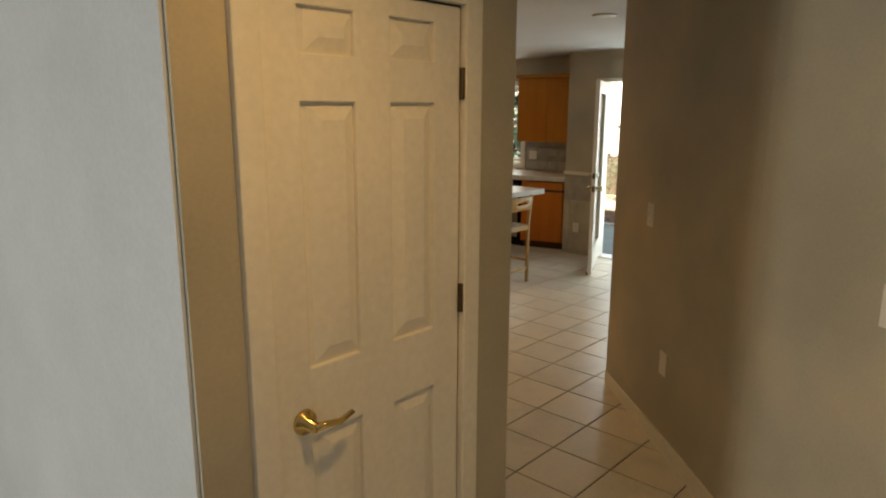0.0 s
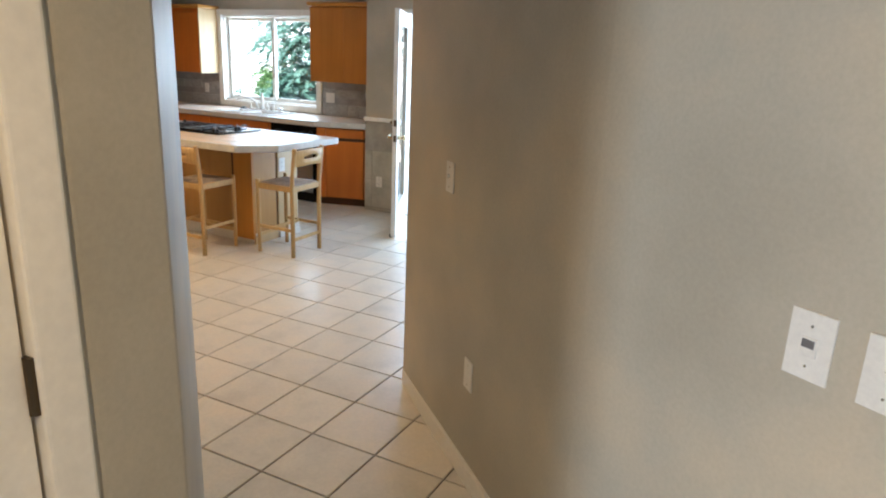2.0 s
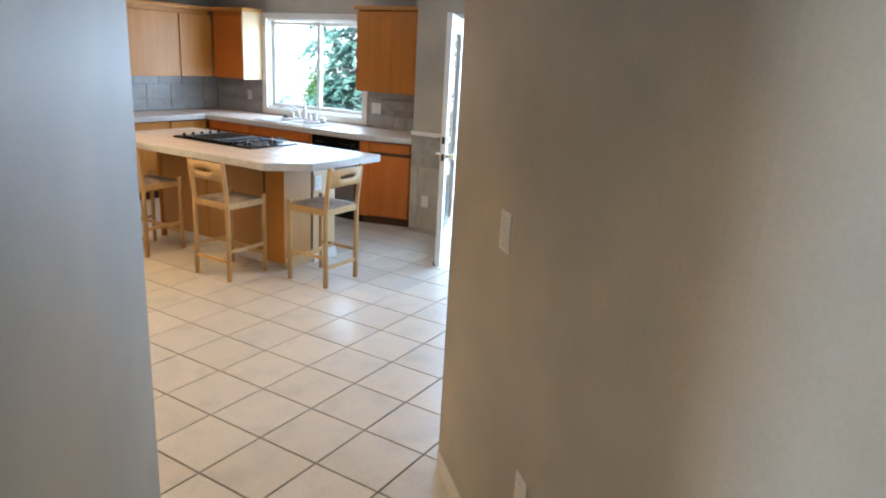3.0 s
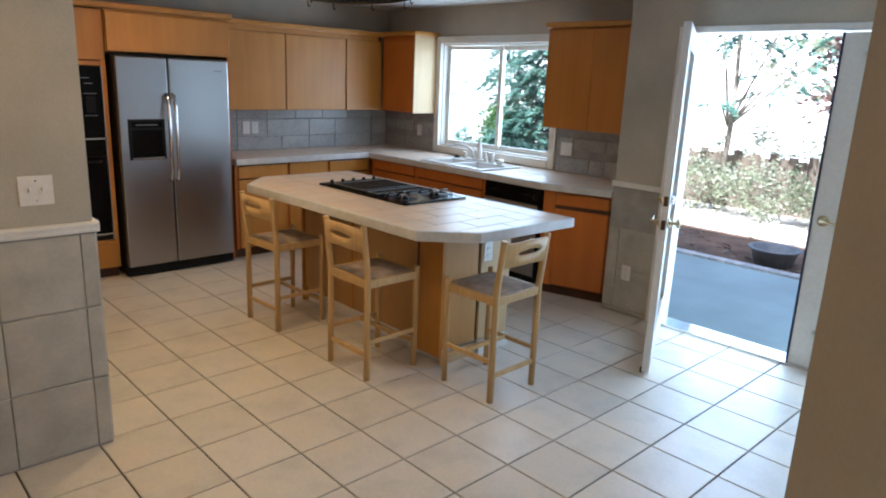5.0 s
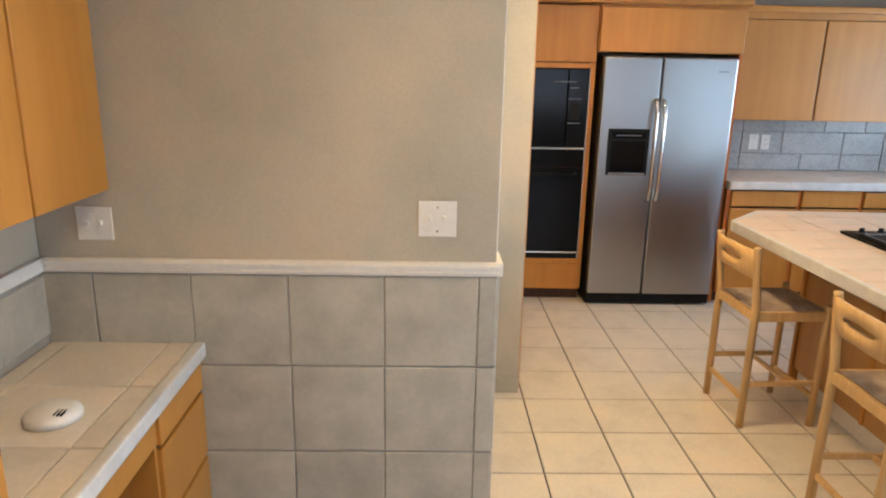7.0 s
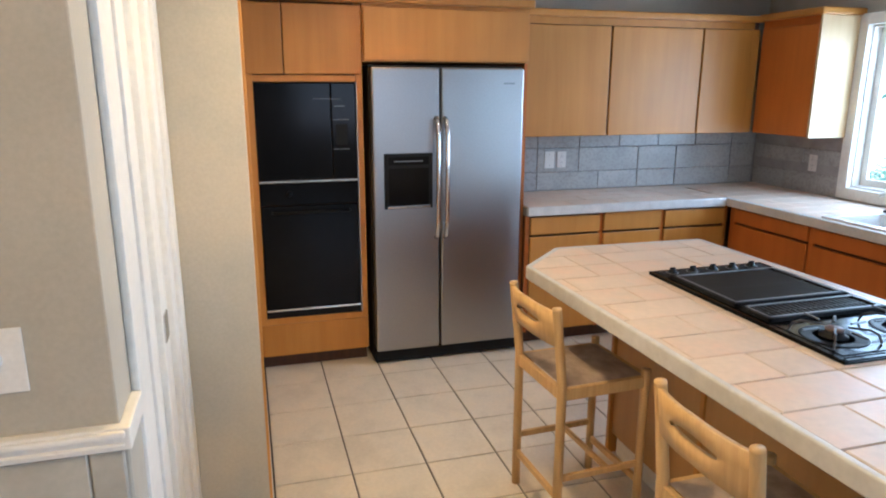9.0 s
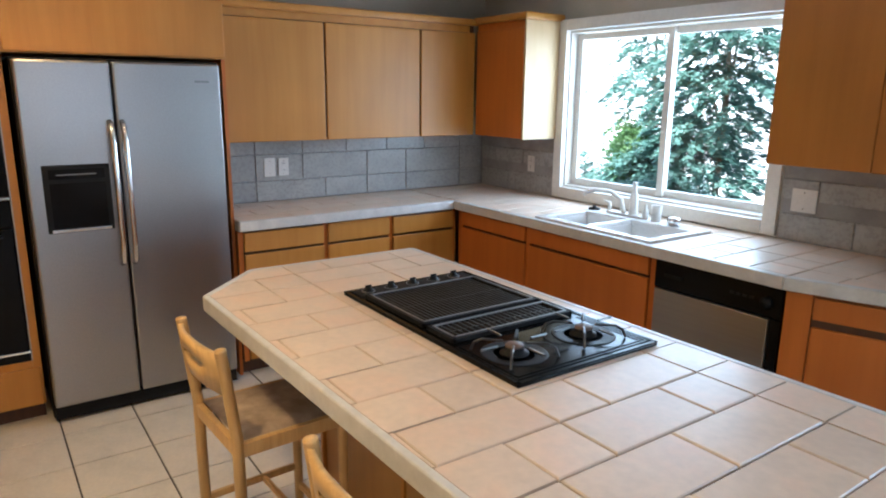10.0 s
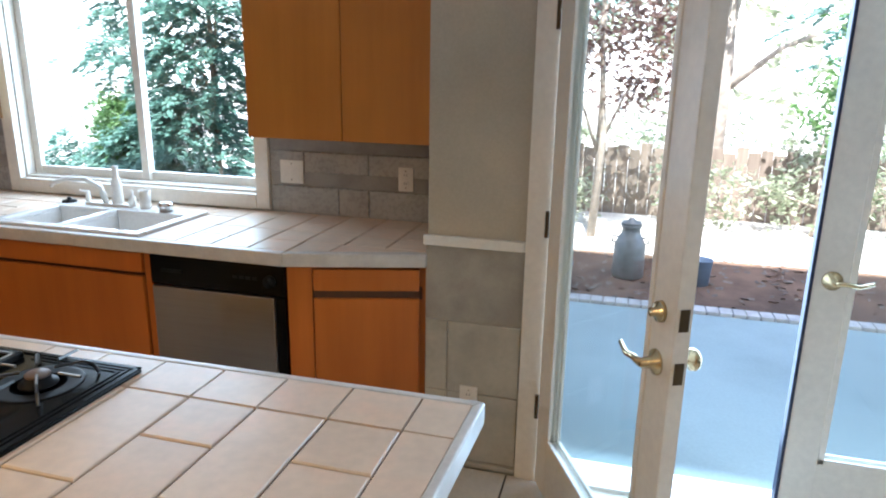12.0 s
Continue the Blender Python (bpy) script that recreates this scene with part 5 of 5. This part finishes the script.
for k in range(38, 150):
    hh = (0.86, 0.89, 0.84, 0.92)[k % 4]
    if hh not in fm:
        fm[hh] = mesh("board", B((0, 0.135, 0, 0.02, 0, hh), bev=0.003), FENCE)
    piece("board", fm[hh], fe, (-10 + 0.14 * k, 0.004 * (k % 3), 0.0))
for z in (0.2, 0.7):
    part("rail", B((-5.6, 10, 15.03, 15.07, -0.14 + z, -0.06 + z)), FENCE, fe)


def leaves(bm, centre, radii, count, size, rnd, shell=0.35):
    """Clumps of small leaf blades in an uneven ellipsoid with gaps."""
    cl = []
    for _ in range(max(6, count // 26)):
        u = Vector((rnd.gauss(0, 1), rnd.gauss(0, 1), rnd.gauss(0, 1))).normalized() * (shell + (1 - shell) * rnd.random() ** 0.5)
        cl.append(Vector(centre) + Vector((u.x * radii[0], u.y * radii[1], u.z * radii[2])))
    for i in range(count):
        c0 = cl[i % len(cl)]
        p = c0 + Vector((rnd.gauss(0, 1), rnd.gauss(0, 1), rnd.gauss(0, 0.8))) * (0.09 * min(radii) + 0.07)
        a = Vector((rnd.uniform(-1, 1), rnd.uniform(-1, 1), rnd.uniform(-0.6, 0.6))).normalized()
        b = a.cross(Vector((rnd.uniform(-1, 1), rnd.uniform(-1, 1), rnd.uniform(-1, 1)))).normalized()
        s2 = size * rnd.uniform(0.6, 1.3)
        vs = [bm.verts.new(p + q) for q in (-a * s2, b * s2 * 0.45, a * s2, -b * s2 * 0.45)]
        bm.faces.new(vs)
    return bm


def boughs(bm, centre, radii, count, size, rnd):
    """Drooping flat fans of needles set round an uneven ellipsoid."""
    per = 64
    for _ in range(max(5, count // per)):
        u = Vector((rnd.gauss(0, 1), rnd.gauss(0, 1), rnd.gauss(0, 1))).normalized() * (0.25 + 0.75 * rnd.random() ** 0.6)
        root = Vector(centre) + Vector((u.x * radii[0], u.y * radii[1], u.z * radii[2]))
        a = math.atan2(u.y, u.x) + rnd.gauss(0, 0.5)
        out = Vector((math.cos(a), math.sin(a), rnd.uniform(-0.45, 0.1))).normalized()
        across = Vector((-math.sin(a), math.cos(a), rnd.uniform(-0.2, 0.2)))
        up = out.cross(across).normalized()
        reach = rnd.uniform(0.22, 0.42)
        for _k in range(per):
            f = rnd.random()
            w = rnd.gauss(0, 1) * 0.085 * (1.15 - f)
            p = root + out * (f * reach) + across * w + up * rnd.gauss(0, 0.014) - Vector((0, 0, 0.10 * f * f))
            along = (out + across * (w * 9) + up * rnd.uniform(-0.25, 0.25)).normalized()
            side = along.cross(up + across * rnd.uniform(-0.7, 0.7)).normalized()
            k = size * rnd.uniform(0.6, 1.3)
            bm.faces.new([bm.verts.new(p + q) for q in (-along * k, side * k * 0.42, along * k, -side * k * 0.42)])
    return bm


def tree(name, label, base, height, crowns, mat, count, size, seed, trunk=0.09, grow=leaves):
    rnd = random.Random(seed)
    x, y, z = base
    t = thing(name, base, label, "tree" if "tree" in name else "bush", "garden plants")
    tr = tube(bmesh.new(), [(x, y, z), (x + 0.05, y, z + height * 0.3), (x - 0.04, y + 0.03, z + height * 0.6), (x, y, z + height * 0.92)], trunk, 9, trunk * 0.3)
    part("trunk", tr, BARK, t, smooth=True)
    for c0, r in crowns:
        part("limb", tube(bmesh.new(), [(x, y, z + height * 0.25), ((x + c0[0]) / 2, (y + c0[1]) / 2, (z + height * 0.25 + c0[2]) / 2 + 0.15), c0], trunk * 0.45, 7, trunk * 0.12), BARK, t, smooth=True)
    bm = bmesh.new()
    total = sum(r[0] * r[1] * r[2] for _, r in crowns)
    for c0, r in crowns:
        grow(bm, c0, r, max(150, int(count * r[0] * r[1] * r[2] / total)), size, rnd)
    part("crown", bm, mat, t)
    return t


tree("conifer_tree", "blue-green conifer outside the kitchen window", (-6.5, 13.2, -0.14), 5.2, [((-6.7, 13.0, 0.7), (0.9, 0.7, 0.7)), ((-6.55, 13.0, 1.6), (0.8, 0.6, 0.6)), ((-6.35, 13.0, 2.3), (0.7, 0.6, 0.5)), ((-6.2, 13.1, 3.1), (0.6, 0.5, 0.6)), ((-6.1, 13.1, 4.0), (0.45, 0.4, 0.6))], LEAF_BLUE, 52000, 0.042, 1, 0.045, boughs)
tree("leafy_tree", "sunlit green leafy tree outside the kitchen window", (-7.75, 13.5, -0.14), 4.6, [((-7.7, 13.5, 1.1), (0.4, 0.4, 0.5)), ((-8.0, 13.5, 1.8), (0.45, 0.4, 0.4)), ((-7.7, 13.5, 2.4), (0.4, 0.4, 0.45)), ((-8.0, 13.5, 2.95), (0.35, 0.4, 0.35)), ((-7.8, 13.5, 3.6), (0.4, 0.4, 0.4))], LEAF_BLUE, 13000, 0.042, 2, 0.03, boughs)
tree("garden_bush", "low blue-green bush below the kitchen window", (-8.6, 12.7, -0.14), 0.9, [((-9.6, 13.0, 0.1), (0.7, 0.5, 0.4)), ((-8.8, 12.7, 0.15), (0.6, 0.5, 0.35)), ((-8.0, 12.8, 0.4), (0.5, 0.5, 0.5)), ((-7.2, 12.8, 0.5), (0.5, 0.5, 0.6))], LEAF_BLUE, 34000, 0.042, 3, 0.04, boughs)
tree("garden_bush", "tall bright green shrub outside the kitchen window", (-7.45, 12.7, -0.14), 1.4, [((-7.42, 12.7, 0.45), (0.2, 0.2, 0.35)), ((-7.40, 12.7, 0.95), (0.18, 0.2, 0.35))], LEAF, 9000, 0.032, 14, 0.03)
tree("leafy_tree", "sparse sunlit tree beyond the patio", (-4.4, 14.6, -0.14), 5.2, [((-4.2, 14.6, 2.7), (0.9, 0.7, 0.45)), ((-3.4, 14.6, 3.3), (0.9, 0.7, 0.5)), ((-4.9, 14.6, 3.6), (0.8, 0.7, 0.5)), ((-2.7, 14.5, 2.4), (0.5, 0.5, 0.35)), ((-3.75, 14.5, 1.8), (0.55, 0.5, 0.3)), ((-4.65, 14.5, 1.5), (0.35, 0.4, 0.22)), ((-4.6, 14.5, 2.4), (0.4, 0.4, 0.16)), ((-3.2, 14.5, 2.3), (0.45, 0.5, 0.2))], LEAF_BLUE, 12000, 0.042, 12, 0.05, boughs)
tree("plum_tree", "purple-leaved plum tree by the patio", (-2.1, 13.6, -0.14), 3.8, [((-2.1, 13.5, 2.3), (0.75, 0.6, 0.6)), ((-1.6, 13.7, 1.75), (0.6, 0.5, 0.45)), ((-2.5, 13.5, 1.6), (0.4, 0.4, 0.35))], LEAF_RED, 3000, 0.045, 5, 0.05)
tree("garden_tree", "tall sunlit green tree behind the fence", (-0.6, 16.6, -0.14), 6.0, [((-0.4, 16.6, 3.4), (1.2, 1.0, 0.7)), ((0.8, 16.4, 2.3), (0.8, 0.8, 0.6)), ((-1.8, 16.8, 2.9), (0.8, 0.8, 0.5))], LEAF_BLUE, 5200, 0.055, 6, 0.14, boughs)
tree("garden_tree", "sunlit tree with sparse foliage by the fence", (0.6, 14.4, -0.14), 3.4, [((0.5, 14.4, 1.3), (0.5, 0.5, 0.5)), ((0.9, 14.4, 2.2), (0.6, 0.6, 0.5))], LEAF, 2200, 0.045, 7, 0.09)
tree("garden_bush", "sunlit low shrub in front of the fence", (-2.7, 14.2, -0.14), 1.0, [((-2.7, 14.2, 0.25), (0.6, 0.4, 0.35)), ((-3.6, 14.2, 0.35), (0.6, 0.4, 0.4)), ((-4.6, 14.3, 0.3), (0.6, 0.4, 0.4))], LEAF_GLARE, 3600, 0.04, 8, 0.03)
tree("garden_bush", "shrub against the fence, sun glare put into its pale colour", (0.3, 14.4, -0.14), 1.4, [((-0.9, 14.4, 0.3), (0.6, 0.4, 0.45)), ((0.3, 14.4, 0.5), (0.6, 0.4, 0.6)), ((1.5, 14.4, 0.4), (0.6, 0.4, 0.5))], LEAF_GLARE, 2600, 0.045, 9, 0.03)
hb = bmesh.new()
rh = random.Random(31)
for k in range(14, 30):
    leaves(hb, (-16.5 + 0.8 * k, 16.4 + 0.3 * (k % 3), 0.5 + 0.25 * math.sin(k * 1.7)), (0.62, 0.4, 0.6), 300, 0.055, rh, 0.2)
tagged(new("hedge", mesh("hedge", hb, LEAF_GLARE)), "hedge behind the fence, sun glare put into its pale colour", "hedge", kind="stuff")
hb = bmesh.new()
for k in range(9, 16):
    leaves(hb, (-26 + 2.2 * k, 24 + 1.5 * (k % 3), 2.2 + 1.1 * math.sin(k * 2.3)), (1.7, 1.0, 2.0), 480, 0.16, rh, 0.2)
tagged(new("far_woods", mesh("far_woods", hb, LEAF_GLARE)), "far sunlit trees beyond the garden", "trees", kind="stuff")
# added sheet that glows, so the horizon reads as blown-out sky
setting("backdrop", B((-140, 60, 78, 78.3, -0.3, 14)), SKY_GLOW, "glowing sheet added for the blown-out bright distance")
mc = thing("milk_can", (-1.69, 12.2, -0.14), "grey galvanised milk can on the mulch", "milk can")
part("body", lathe(bmesh.new(), [(0, 0), (0.132, 0), (0.136, 0.016), (0.136, 0.29), (0.12, 0.335), (0.085, 0.395), (0.078, 0.44), (0.092, 0.462), (0.092, 0.475), (0, 0.475)], (-1.69, 12.2, -0.14)), GALV, mc, smooth=True)
part("lid", lathe(bmesh.new(), [(0, 0.475), (0.088, 0.475), (0.084, 0.50), (0.03, 0.515), (0.025, 0.535), (0, 0.537)], (-1.69, 12.2, -0.14)), GALV, mc, smooth=True)
for sx in (-1, 1):
    part("handle", tube(bmesh.new(), [(-1.69 + sx * 0.10, 12.2, 0.22), (-1.69 + sx * 0.155, 12.2, 0.225), (-1.69 + sx * 0.155, 12.2, 0.175), (-1.69 + sx * 0.12, 12.2, 0.165)], 0.008, 8), GALV, mc, smooth=True)
bk = thing("garden_bucket", (-1.09, 12.15, -0.14), "small blue-grey bucket on the mulch", "bucket")
part("body", lathe(bmesh.new(), [(0, 0), (0.08, 0), (0.10, 0.22), (0.105, 0.225), (0.095, 0.225), (0.076, 0.01), (0, 0.01)], (-1.09, 12.15, -0.14)), BUCKET, bk, smooth=True)
bs = thing("garden_basin", (-2.42, 11.78, -0.14), "wide grey planter basin on the mulch", "planter")
part("body", lathe(bmesh.new(), [(0, 0), (0.19, 0), (0.24, 0.17), (0.275, 0.18), (0.275, 0.195), (0.23, 0.19), (0.18, 0.02), (0, 0.02)], (-2.42, 11.78, -0.14)), GALV, bs, smooth=True)
bm = bmesh.new()
rnd = random.Random(21)
for _ in range(1400):
    p = Vector((rnd.uniform(-6, 2), rnd.uniform(11.4, 14.6), -0.138))
    a = rnd.uniform(0, math.tau)
    u, v = Vector((math.cos(a), math.sin(a), rnd.uniform(-0.1, 0.3))) * rnd.uniform(0.015, 0.045), Vector((-math.sin(a), math.cos(a), 0)) * rnd.uniform(0.006, 0.016)
    vs = [bm.verts.new(p + q) for q in (-u - v, u - v, u + v + Vector((0, 0, 0.012)), -u + v + Vector((0, 0, 0.012)))]
    bm.faces.new(vs)
tagged(new("mulch_chips", mesh("mulch_chips", bm, FENCE)), "loose bark chips scattered on the ground", "mulch", kind="stuff")

# ---- floor tiles ----
PITCH, GX, GY = 0.335, -1.82, 5.3555
ft = tile_mesh(PITCH - 0.008, PITCH - 0.008, FLOOR_TILE, 0.007, 0.002)
rest_v, rest_f = [], []
for i in range(-13, 15):
    for j in range(-14, 12):
        x, y = GX + PITCH * i + 0.004, GY + PITCH * j + 0.004
        if x < -5.97 or x > 2.7 or y < 0.6 or y > 8.85 or (x < -3.2 and y < 5.0) or (y > 8.5 and x > -2.6):
            continue
        if y + PITCH > 8.63 and x > -2.55:
            hgt = 8.625 - y
            put_tile("floor_tile", tile_mesh(PITCH - 0.008, round(hgt, 3), FLOOR_TILE, 0.007, 0.002), floor, (x, y, -0.007), (1, 0, 0), (0, 0, 1))
        elif -3.5 < x < 0.75 and 3.9 < y:
            put_tile("floor_tile", ft, floor, (x, y, -0.007), (1, 0, 0), (0, 0, 1))
        else:
            k = len(rest_v)
            for v in ft.vertices:
                rest_v.append((v.co.x + x, v.co.y + y, v.co.z - 0.007))
            rest_f += [tuple(k + q for q in p.vertices) for p in ft.polygons]
me = bpy.data.meshes.new("far_floor_tiles")
me.from_pydata(rest_v, [], rest_f)
me.materials.append(FLOOR_TILE)
ob = new("far_floor_tiles", me)
ob.parent = floor
tagged(ob, kind="stuff")
